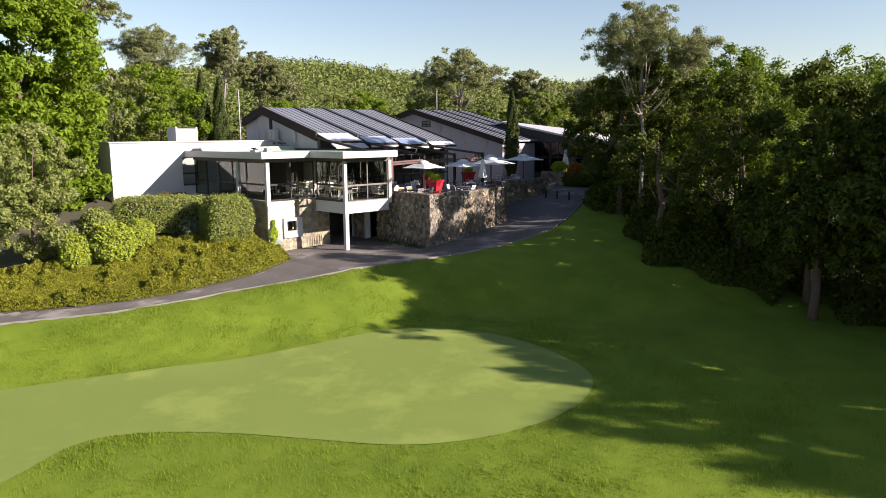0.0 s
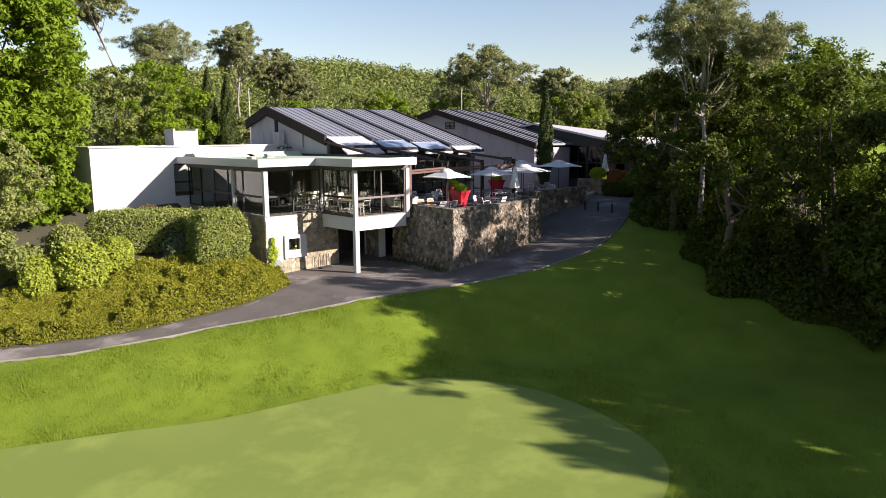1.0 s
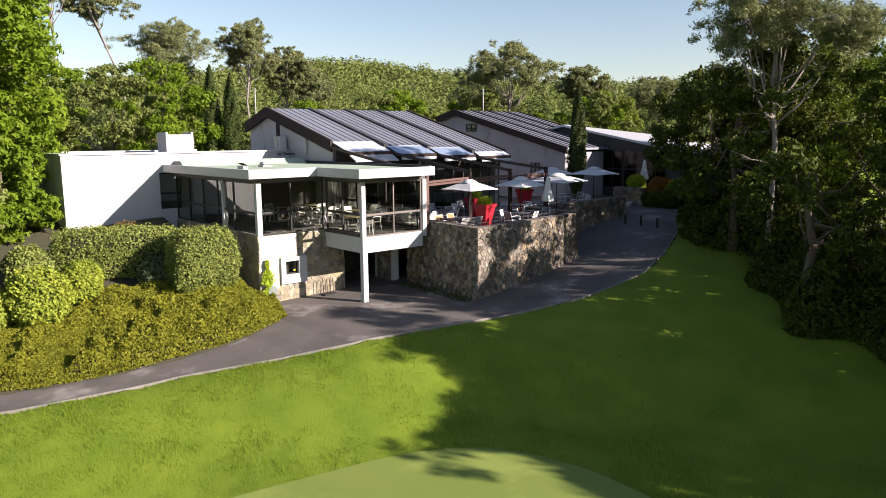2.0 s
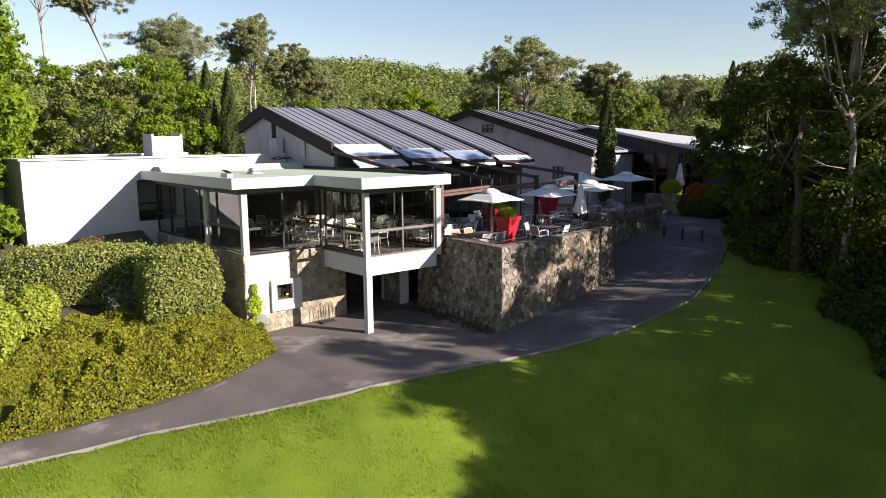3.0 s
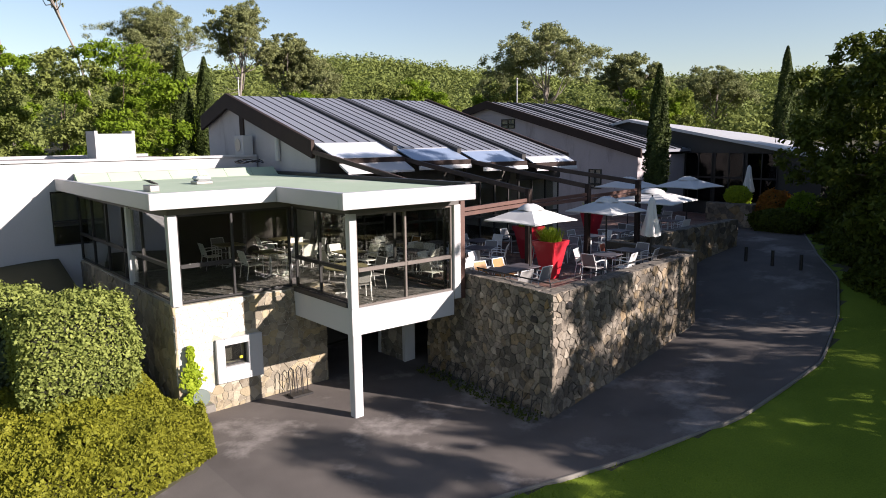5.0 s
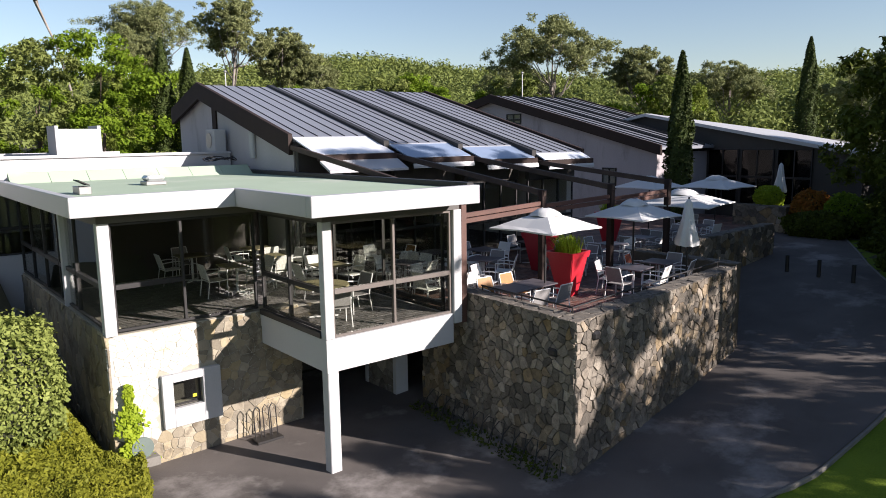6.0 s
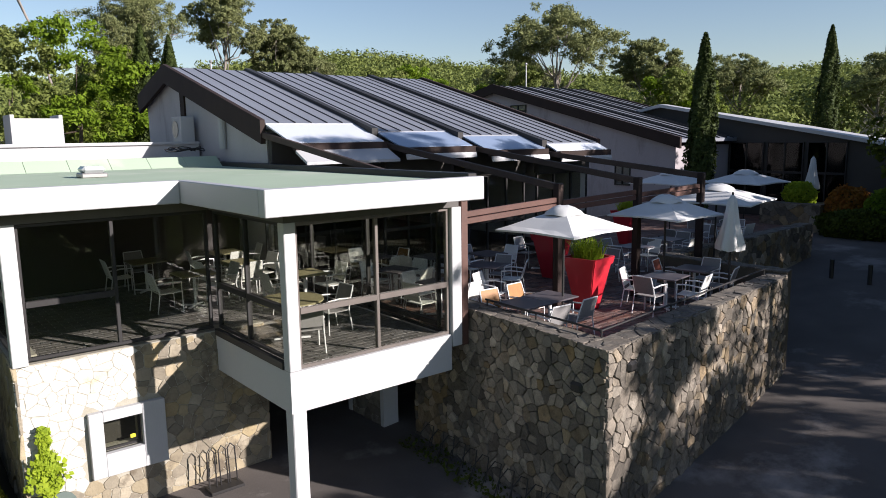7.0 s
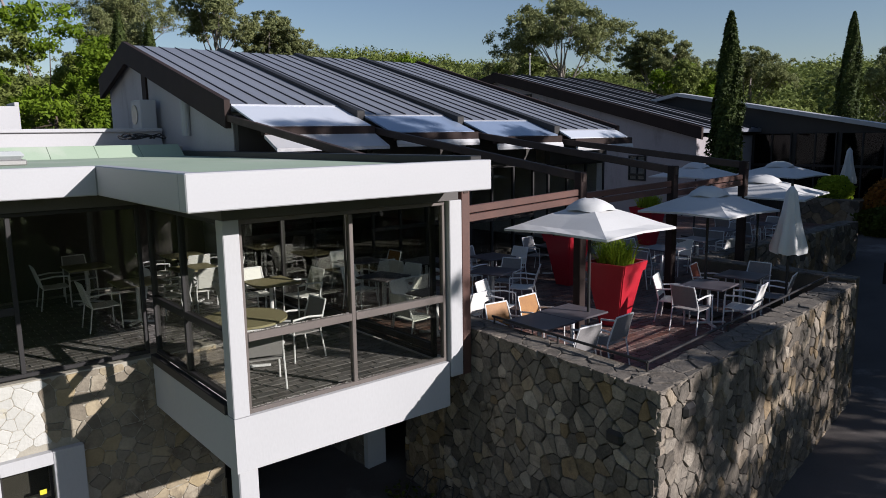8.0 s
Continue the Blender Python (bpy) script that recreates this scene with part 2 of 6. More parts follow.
def prism(bm, poly, z0, z1):
    """An upright block over a plan outline, counter-clockwise."""
    lo, hi = [bm.verts.new((x, y, z0)) for x, y in poly], [bm.verts.new((x, y, z1)) for x, y in poly]
    k = len(poly)
    for i in range(k):
        bm.faces.new((lo[i], lo[(i + 1) % k], hi[(i + 1) % k], hi[i]))
    bm.faces.new(hi)
    bm.faces.new(lo[::-1])


def extrude_yz(bm, poly, x0, x1):
    """A block whose outline in the y-z plane runs from x0 to x1."""
    a, b = [bm.verts.new((x0, y, z)) for y, z in poly], [bm.verts.new((x1, y, z)) for y, z in poly]
    k = len(poly)
    for i in range(k):
        bm.faces.new((a[i], a[(i + 1) % k], b[(i + 1) % k], b[i]))
    bm.faces.new(a[::-1])
    bm.faces.new(b)
    bmesh.ops.recalc_face_normals(bm, faces=bm.faces)


def raw_mesh(name, verts, faces, material, parent=None, smooth=False):
    """A mesh from arrays of corners and of faces with one number of sides."""
    me = bpy.data.meshes.new(name)
    n, k = faces.shape
    me.vertices.add(len(verts))
    me.vertices.foreach_set("co", np.ascontiguousarray(verts, np.float32).ravel())
    me.loops.add(n * k)
    me.loops.foreach_set("vertex_index", np.ascontiguousarray(faces, np.int32).ravel())
    me.polygons.add(n)
    me.polygons.foreach_set("loop_start", np.arange(0, n * k, k, dtype=np.int32))
    me.update(calc_edges=True)
    me.materials.append(material)
    if smooth:
        me.polygons.foreach_set("use_smooth", [True] * n)
    ob = new(name, me)
    ob.parent = parent
    return ob


def leaf_arrays(pts, size, rng, stretch=1.8, out=None, lift=0.0, sides=4):
    """Leaves, each a small folded lozenge or a pointed blade, at the points; out: the way that most of them face."""
    n = len(pts)
    nor = rng.normal(size=(n, 3))
    if out is not None:
        nor = nor * 0.55 + out
    nor[:, 2] += lift
    nor /= np.linalg.norm(nor, axis=1, keepdims=True) + 1e-9
    t = np.cross(nor, rng.normal(size=(n, 3)))
    t /= np.linalg.norm(t, axis=1, keepdims=True) + 1e-9
    b = np.cross(nor, t)
    s = (size * rng.uniform(0.6, 1.3, n))[:, None]
    if sides == 3:
        foot = pts - t * s * stretch / 2
        v = np.stack([foot - b * s / 2, foot + b * s / 2, pts + t * s * stretch / 2], 1).reshape(-1, 3)
        return v, np.arange(n * 3).reshape(n, 3)
    v = np.stack([pts - t * s * stretch / 2, pts + b * s / 2 + nor * s * 0.12, pts + t * s * stretch / 2, pts - b * s / 2 + nor * s * 0.12], 1).reshape(-1, 3)
    return v, np.arange(n * 4).reshape(n, 4)


def ball_points(clumps, n, rng, shell=0.45, squash=0.8):
    """Points in the outer shell of clumps (x, y, z, radius), shared out by their size."""
    c = np.array(clumps)
    w = c[:, 3] ** 2
    k = rng.choice(len(c), n, p=w / w.sum())
    d = rng.normal(size=(n, 3))
    d /= np.linalg.norm(d, axis=1, keepdims=True)
    r = c[k, 3] * (1 - shell * rng.random(n) ** 1.5) * rng.uniform(0.85, 1.12, n)
    p = c[k, :3] + d * r[:, None] * (1, 1, squash)
    return p, d


# the lie of the land


def ease(a, b, v):
    t = np.clip((v - a) / (b - a), 0, 1)
    return t * t * (3 - 2 * t)


def south_edge(x):
    return np.interp(x, [-60, -17.6, -13.6, -8.7, -6.4, -3.5, -0.8, 2.5, 6.7, 10.7, 14, 17.4, 20.6, 30, 60], [18, 2.1, -0.45, -1.85, -3.0, -4.3, -5.0, -5.75, -6.65, -6.7, -5.8, -4.4, -2.3, 3, 20])


def north_edge(x):
    return np.interp(x, [-60, -17, -14.5, -12.4, -11, -9.1, -6.6, -4.8, -3.4, -2.6], [22, 4.0, 1.9, 0.85, 0.42, -0.05, -0.35, -0.02, 0.55, 3.1])


def path_level(x):
    return np.interp(x, [-60, -18, -10, -6, -3, 0, 3, 6, 9, 12, 15, 18, 22, 30, 60], [-2.6, -1.45, -0.95, -0.5, -0.1, 0, 0.06, 0.28, 0.6, 1.0, 1.5, 1.95, 2.25, 2.5, 3])


def ground(x, y):
    """The height of the ground: path, lawn falling to the south, planted bank to the north-west, wooded hill beyond."""
    x, y = np.asarray(x, float), np.asarray(y, float)
    p = path_level(x)
    s = south_edge(x) - y
    low = -1.95 + 0.05 * np.clip(x + 5, -20, 0)
    lawn = p + (low - p) * ease(-0.3, 7 + np.clip(x, 0, 20), s)
    g = y - north_edge(x)
    bed = ease(-3.1, -4.0, x) * np.clip(0.27 * g, 0, 3.9) + ease(0.0, 0.6, g) * 0.12 * ease(-3.2, -4.2, x)
    z = np.where(s > 0, lawn, p + bed)
    z = z + (2.75 - z) * ease(13, 20, y)
    r, az = np.hypot(x, y), np.degrees(np.arctan2(x, y))
    hill = 0.064 + 0.036 * np.exp(-(((az - 32) / 12) ** 2))
    return z + hill * 380 * ease(28, 400, r) * ease(-75, -30, az) * ease(125, 80, az)


def grid_axis(lo, hi, step, far, grow=1.25):
    a = list(np.arange(lo, hi + 1e-6, step))
    s, v = step, hi
    while v < far:
        s *= grow
        v += s
        a.append(v)
    s, v = step, lo
    while v > -far:
        s *= grow
        v -= s
        a.insert(0, v)
    return np.array(a)


def sheet(name, gx, gy, z, material):
    X, Y = np.meshgrid(gx, gy)
    v = np.stack([X.ravel(), Y.ravel(), z(X, Y).ravel()], 1)
    i = np.arange(len(gx) * len(gy)).reshape(len(gy), len(gx))
    f = np.stack([i[:-1, :-1], i[:-1, 1:], i[1:, 1:], i[1:, :-1]], -1).reshape(-1, 4)
    return raw_mesh(name, v, f, material, smooth=True)


# setting: ground, path, green

gx, gy = grid_axis(-36, 34, 0.5, 2600), grid_axis(-40, 22, 0.5, 2600)


def sunk_ground(x, y):
    on_path = (y > south_edge(x) - 0.05) & (y < np.where(x < -2.6, north_edge(x), 6)) & (x > -45) & (x < 32)
    return ground(x, y) - 0.06 * on_path


def in_wood(x, y):
    """The floor of the wood beside the lawn, where dark soil replaces grass to deepen the shade by colour."""
    edge = np.interp(y, WOOD_Y, WOOD_X) + 0.8 * np.sin(0.9 * y) + 0.5 * np.sin(2.3 * y + 1)
    return (x > edge) & (y < south_edge(x) - 0.4) & (y > -90) & (x < 60)


WOOD_Y, WOOD_X = [-90, -40, -25, -18, -13, -9, -6], [12.0, 12.3, 13.2, 14.6, 16.2, 17.5, 18.5]
land = sheet("ground", gx, gy, sunk_ground, ROUGH)
land.data.materials.append(SOIL)
mid = np.empty(len(land.data.polygons) * 3, np.float32)
land.data.polygons.foreach_get("center", mid)
mid = mid.reshape(-1, 3)
land.data.polygons.foreach_set("material_index", ((mid[:, 1] > south_edge(mid[:, 0])) | in_wood(mid[:, 0], mid[:, 1])).astype(np.int32))
tagged(land, "sunlit rough grass lawn falling away from the path", "lawn", kind="structure")


def strip(name, xs, lo, hi, n, lift, material, label, category):
    """A surface between two lines that follow x, laid on the path's level."""
    t = np.linspace(0, 1, n)
    X = np.repeat(xs[:, None], n, 1)
    Y = lo(xs)[:, None] * (1 - t) + hi(xs)[:, None] * t
    Z = path_level(X) + lift
    v = np.stack([X, Y, Z], -1).reshape(-1, 3)
    i = np.arange(len(xs) * n).reshape(len(xs), n)
    f = np.stack([i[:-1, :-1], i[1:, :-1], i[1:, 1:], i[:-1, 1:]], -1).reshape(-1, 4)
    return tagged(raw_mesh(name, v, f, material, smooth=True), label, category, kind="structure")


# The paler, sun-coloured stretch ends about where the shade begins.
xs = np.arange(-45, -3.4, 0.35)
strip("path", xs, lambda x: south_edge(x) + 0.02, lambda x: north_edge(x) + 0.25, 8, 0.01, SUNLIT_ASPHALT, "asphalt path along the planted bank, sun put into its paler colour", "path")
xs = np.arange(xs[-1], 32, 0.35)
strip("path", xs, lambda x: south_edge(x) + 0.02, lambda x: np.where(x < -2.6, north_edge(x) + 0.25, 6.0), 14, 0.01, ASPHALT, "worn grey asphalt path curving past the terrace wall", "path")


def edging(name, xs, line, height, label):
    """A low concrete edging along the path."""
    w = 0.07
    y = line(xs)
    z = path_level(xs)
    rows = []
    for dy, dz in ((0, -0.1), (0, height - 0.012), (0.012, height), (w - 0.012, height), (w, height - 0.012), (w, -0.1)):
        rows.append(np.stack([xs, y + dy - w, z + dz], 1))
    v = np.stack(rows, 1).reshape(-1, 3)
    i = np.arange(len(xs) * 6).reshape(len(xs), 6)
    f = np.stack([i[:-1, :-1], i[:-1, 1:], i[1:, 1:], i[1:, :-1]], -1).reshape(-1, 4)
    return tagged(raw_mesh(name, v, f, KERB), label, "kerb", kind="structure")


edging("kerb", np.arange(-45, 31, 0.4), south_edge, 0.035, "low pale concrete edging between path and lawn")
edging("kerb", np.arange(-45, -3.0, 0.4), lambda x: north_edge(x) + 0.2, 0.05, "low pale concrete edging before the planted bank")

# putting green: a smooth closed outline on the lawn
GREEN_EDGE = [(-2.3, -13.2), (-3.3, -11.0), (-5.6, -9.6), (-8.3, -8.7), (-11.3, -7.8), (-14.7, -6.0), (-18.8, -3.9), (-24, -2.0), (-30, -2.5), (-33, -6), (-31, -10.5), (-26, -12.8), (-21, -12.0), (-18.5, -11.0), (-16.8, -11.8), (-15.0, -13.9), (-13.5, -16.3), (-12.1, -18.5), (-10.5, -19.9), (-8.6, -20.7), (-6.6, -20.9), (-4.7, -20.3), (-3.4, -19.1), (-2.5, -17.0), (-2.2, -15.0)]


def smooth_loop(pts, k):
    """A closed smooth line through the points, k steps between two."""
    p = np.array(pts)
    out = []
    for i in range(len(p)):
        a, b, c, d = p[i - 1], p[i], p[(i + 1) % len(p)], p[(i + 2) % len(p)]
        for t in np.arange(k) / k:
            out.append(0.5 * (2 * b + (c - a) * t + (2 * a - 5 * b + 4 * c - d) * t * t + (3 * b - a - 3 * c + d) * t**3))
    return np.array(out)


loop = smooth_loop(GREEN_EDGE, 8)


def inside(loop, x, y):
    """Whether points lie inside the outline."""
    hit = np.zeros(np.shape(x), bool)
    for (x0, y0), (x1, y1) in zip(loop, np.roll(loop, -1, 0)):
        cross = (y0 > y) != (y1 > y)
        hit ^= cross & (x < (x1 - x0) * (y - y0) / (y1 - y0 + 1e-12) + x0)
    return hit


bm = bmesh.new()
bm_rim = [bm.verts.new((x, y, 0)) for x, y in loop]
bm.faces.new(bm_rim)
bmesh.ops.triangulate(bm, faces=bm.faces)
for _ in range(3):
    bmesh.ops.subdivide_edges(bm, edges=[e for e in bm.edges if e.calc_length() > 0.9], cuts=1)
    bmesh.ops.triangulate(bm, faces=bm.faces)
for v in bm.verts:
    v.co.z = float(ground(v.co.x, v.co.y)) + 0.02
green = mesh_object("putting_green", bm, GREEN, smooth=True)
tagged(green, "smooth pale mown putting green with curved edge", "putting green", kind="structure")

# setting: the clubhouse's glazed wing

FLOOR, TERRACE = 2.84, 2.58
wall = lambda name, bm, m, label: tagged(mesh_object(name, bm, m), label, "wall", kind="structure")

# floor and ceiling slabs of the wing, with the bay that juts out over the column
bm = bmesh.new()
prism(bm, [(-3.2, 3.15), (0.02, 3.15), (0.02, 0.1), (3.24, 0.1), (3.24, 12.1), (-3.2, 12.1)], 2.55, FLOOR - 0.02)
tagged(mesh_object("floor", bm, GROUT), "pale jointed dining room floor behind glass", "floor", kind="structure")
# Shade under the roof's overhang is put into this dark colour.
SOFFIT = mat("shaded_soffit", (0.10, 0.09, 0.085), (0.075, 0.07, 0.065), 1.0, 0.7)
bm = bmesh.new()
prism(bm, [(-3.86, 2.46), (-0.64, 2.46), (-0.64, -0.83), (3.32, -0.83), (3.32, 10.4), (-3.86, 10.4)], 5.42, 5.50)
tagged(mesh_object("ceiling", bm, SOFFIT), "ceiling and soffit of the glazed wing, coloured dark as in shade", "ceiling", kind="structure")
bm = boxes((0.21, 3.2, 0.21, 3.2, 5.35, 5.376), (-3.08, 3.2, 3.205, 9.08, 5.35, 5.376))
tagged(mesh_object("ceiling", bm, CEILING), "pale plaster ceiling inside the dining room", "ceiling", kind="structure")
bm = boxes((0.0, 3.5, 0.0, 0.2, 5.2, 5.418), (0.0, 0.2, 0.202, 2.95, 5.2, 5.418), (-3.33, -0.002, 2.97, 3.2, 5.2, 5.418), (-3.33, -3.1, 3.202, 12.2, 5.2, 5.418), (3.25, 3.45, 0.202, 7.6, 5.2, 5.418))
tagged(mesh_object("trim", bm, SOFFIT), "header above the wing's windows, coloured dark as in shade", "header", kind="structure")

wall("wall_inside", boxes((-3.08, 3.2, 9.1, 9.3, FLOOR, 5.345)), DARK_ROOM, "inner wall at the back of the dining room, gloom put into its dark colour")

flat_roof = thing("flat_roof", 0, 0, 0, "flat roof of green felt with white fascia boards", "roof", kind="structure")
bm = bmesh.new()
prism(bm, [(-3.7, 2.62), (-0.48, 2.62), (-0.48, -0.67), (3.16, -0.67), (3.16, 10.35), (-3.7, 10.35)], 5.501, 5.72)
part("felt", bm, FELT, flat_roof, "pale green mineral roofing felt")
for row in ((-3.9, -0.68, 2.42, 2.62, 5.40, 5.79), (-0.68, 3.36, -0.85, -0.65, 5.40, 5.79), (-0.678, -0.478, -0.648, 2.62, 5.40, 5.788), (-3.898, -3.698, 2.622, 12.19, 5.40, 5.788)):
    part("fascia", boxes(row, bevel=0.012), WHITE_METAL, flat_roof, "white metal fascia board")
part("coping", boxes((3.16, 3.36, -0.66, 10.4, 5.40, 5.84), bevel=0.012), DARK_FRAME, flat_roof, "dark metal coping")
for k in range(7):
    bm = bmesh.new()
    extrude_yz(bm, [(9.9, 5.721), (10.3, 6.0), (10.398, 6.0), (10.398, 5.721)], -3.69 + 0.98 * k, -3.69 + 0.98 * k + 0.968)
    part("felt_upstand", bm, FELT, flat_roof)

# stone and white walls under the wing
w1 = wall("wall_south", boxes((-3.3, -2.09, 3.05, 3.45, -0.6, 2.9), (-1.44, 1.0, 3.05, 3.45, -0.6, 2.9), (-2.09, -1.44, 3.05, 3.45, -0.6, 1.09), (-2.09, -1.44, 3.05, 3.45, 1.68, 2.9)), PALE_MORTAR, "lower wall of pale rubble limestone under the wing")
w2 = wall("wall_west", boxes((-3.3, -2.9, 3.452, 12.2, -0.6, 2.95)), PALE_MORTAR, "low stone wall under the wing's side windows")
wall("wall_white", boxes((-8.6, -4.08, 12.2, 12.6, 1.0, 6.33), (-4.08, -2.95, 12.2, 12.6, 1.0, 3.5), (-4.08, -2.95, 12.2, 12.6, 5.36, 6.33), (-2.95, 3.4, 12.2, 12.6, 1.0, 6.33)), WHITE, "tall smooth white rendered wall with a dark window")
wall("wall_shade", boxes((-8.6, -8.2, 12.602, 26, 1.0, 6.33), (-8.2, 3.4, 25.6, 26, 1.0, 6.33)), WHITE, "white rendered side wall")
wall("wall_recess", boxes((0.6, 6.4, 6.2, 6.5, -0.6, 2.25), (6.1, 6.4, 0.9, 6.2, -0.6, 2.25), (4.3, 6.1, 1.96, 2.25, -0.6, 2.25), (0.6, 1.0, 3.452, 6.2, -0.6, 2.55)), DARK_ROOM, "back wall of the covered recess, shade put into its dark colour")
bm = boxes((-3.3, 3.3, 10.4, 12.2, 5.4, 5.94), (-8.2, 3.4, 12.6, 25.6, 5.95, 6.2))
tagged(mesh_object("roof_slab", bm, GRAVEL), "flat gravel roof behind the white wall", "roof", kind="structure")
bm = boxes((-8.68, 3.4, 12.12, 12.5, 6.331, 6.42), (-8.68, -8.2, 12.5, 26.05, 6.331, 6.42), bevel=0.01)
tagged(mesh_object("roof_coping", bm, WHITE), "white coping round the flat roof", "coping", kind="structure")
bm = boxes((-0.2, 1.6, 21.6, 23.2, 6.2, 7.36), (-0.2, -0.06, 21.6, 23.2, 7.355, 7.5), (1.46, 1.6, 21.6, 23.2, 7.355, 7.5), bevel=0.01)
tagged(mesh_object("roof_housing", bm, WHITE), "white rendered box on the flat roof", "roof housing")

# the bay: white band, posts, column
bay = thing("glazed_bay", 0, 0, 2.2, "white framed glass corner bay above a slim column", "bay window", kind="structure")
bay.matrix_world = Matrix()
bm = bmesh.new()
prism(bm, [(0, 0), (3.3, 0), (3.3, 0.2), (0.2, 0.2), (0.2, 2.95), (0, 2.95)], 2.16, 2.838)
part("band", bm, WHITE, bay, "white rendered parapet band")
part("bay_underside", boxes((0.202, 3.3, 0.202, 3.0, 2.25, 2.5)), WHITE, bay)
part("column", boxes((0.02, 0.27, 0.02, 0.27, -0.05, 2.16), bevel=0.015), WHITE, bay, "slim square white column")
part("post", boxes((0.0, 0.2, 0.0, 0.2, 2.84, 5.2), bevel=0.01), WHITE, bay)
part("sill", boxes((-0.03, 0.06, 0.202, 2.95, 2.842, 2.97), bevel=0.008), DARK_FRAME, bay, "dark metal sill")
part("post", boxes((3.32, 3.55, -0.02, 0.2, 2.6, 5.2), bevel=0.01), WHITE, bay)
part("post", boxes((-3.33, -3.1, 2.97, 3.2, 2.9, 5.2), bevel=0.01), WHITE, bay)


def glazing(name, length, z0, z1, rail, mullions, m, label, frame_m=DARK_FRAME, glass=GLASS, open_fields=()):
    """A window wall along its own x: frame, mid rail, mullions, and panes; open fields have one tall pane and no rail."""
    w = tagged(new(name), label, "window", kind="structure")
    w.matrix_world = m
    f = 0.055
    part("frame", boxes((0, length, -0.04, 0.04, z0, z0 + f), (0, length, -0.04, 0.04, z1 - f, z1), (0, f, -0.04, 0.04, z0 + f, z1 - f), (length - f, length, -0.04, 0.04, z0 + f, z1 - f), bevel=0.006), frame_m, w)
    cols = [f, *mullions, length - f]
    for x in mullions:
        part("mullion", boxes((x - 0.03, x + 0.03, -0.043, 0.043, z0 + f, z1 - f), bevel=0.006), frame_m, w)
    for k, (a, b) in enumerate(zip(cols, cols[1:])):
        a, b = a + (0.03 if a != f else 0), b - (0.03 if b != length - f else 0)
        if k in open_fields:
            part("pane", boxes((a, b, -0.004, 0.004, z0 + f, z1 - f)), glass, w).visible_shadow = False
            continue
        part("rail", boxes((a, b, -0.05, 0.05, rail - 0.05, rail + 0.05), bevel=0.006), frame_m, w)
        for lo, hi in ((z0 + f, rail - 0.05), (rail + 0.05, z1 - f)):
            p = part("pane", boxes((a, b, -0.004, 0.004, lo, hi)), glass, w)
            p.visible_shadow = False
    return w


glazing("window_bay_front", 3.1, 2.84, 5.19, 3.78, [1.53], pose(0.2, 0.1, 0), "grey framed bay window with a middle rail", BRONZE)
glazing("window_bay_side", 2.75, 2.972, 5.19, 3.80, [1.32], pose(0.1, 2.95, 0, 0, 0, -90), "dark framed side window of the corner bay")
glazing("window_wing_front", 3.1, 2.95, 5.19, 3.88, [1.44], pose(-3.1, 3.1, 0), "dark framed wing window with a middle rail", open_fields=(1,))
glazing("window_wing_side", 9.0, 2.98, 5.19, 3.88, [1.7, 3.4, 5.1, 6.8], pose(-3.22, 12.2, 0, 0, 0, -90), "dark framed row of side windows")
part("post", boxes((-3.33, -3.15, 6.35, 6.53, 2.95, 5.2), bevel=0.01), WHITE, bay)
glazing("window_white_wall", 1.11, 3.5, 5.35, 4.3, [], pose(-4.07, 12.35, 0), "small dark window in the white wall")

# the main hall: gable, roof bays that step forward, ribs that run on as rafters
RIDGE_Y, RIDGE_Z, SLOPE = 14.53, 8.84, 0.281
RIBS = [3.3, 6.2, 8.85, 11.4, 14.0]
EAVES = [7.5, 6.65, 6.15, 5.2]
roof_z = lambda y: RIDGE_Z - SLOPE * (RIDGE_Y - y)
hall = thing("main_hall", 8.6, 11, FLOOR, "clubhouse hall with a dark seamed metal roof over pale gables", "building")
hall.matrix_world = Matrix()
bm = bmesh.new()
extrude_yz(bm, [(7.7, 2.0), (17.2, 2.0), (17.2, 7.9), (14.53, 8.60), (7.7, roof_z(7.7) - 0.24)], 3.5, 3.8)
part("gable_wall", bm, GREY_RENDER, hall, "pale grey rendered gable wall")
bm = bmesh.new()
extrude_yz(bm, [(5.6, 2.0), (17.2, 2.0), (17.2, 7.9), (14.53, 8.60), (5.6, roof_z(5.6) - 0.24)], 13.6, 13.9)
part("gable_wall", bm, GREY_RENDER, hall)
part("back_wall", boxes((3.8, 13.6, 16.9, 17.2, 2.0, 7.85)), GREY_RENDER, hall)
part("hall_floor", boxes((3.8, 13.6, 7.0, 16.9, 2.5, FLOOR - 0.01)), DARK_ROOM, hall)
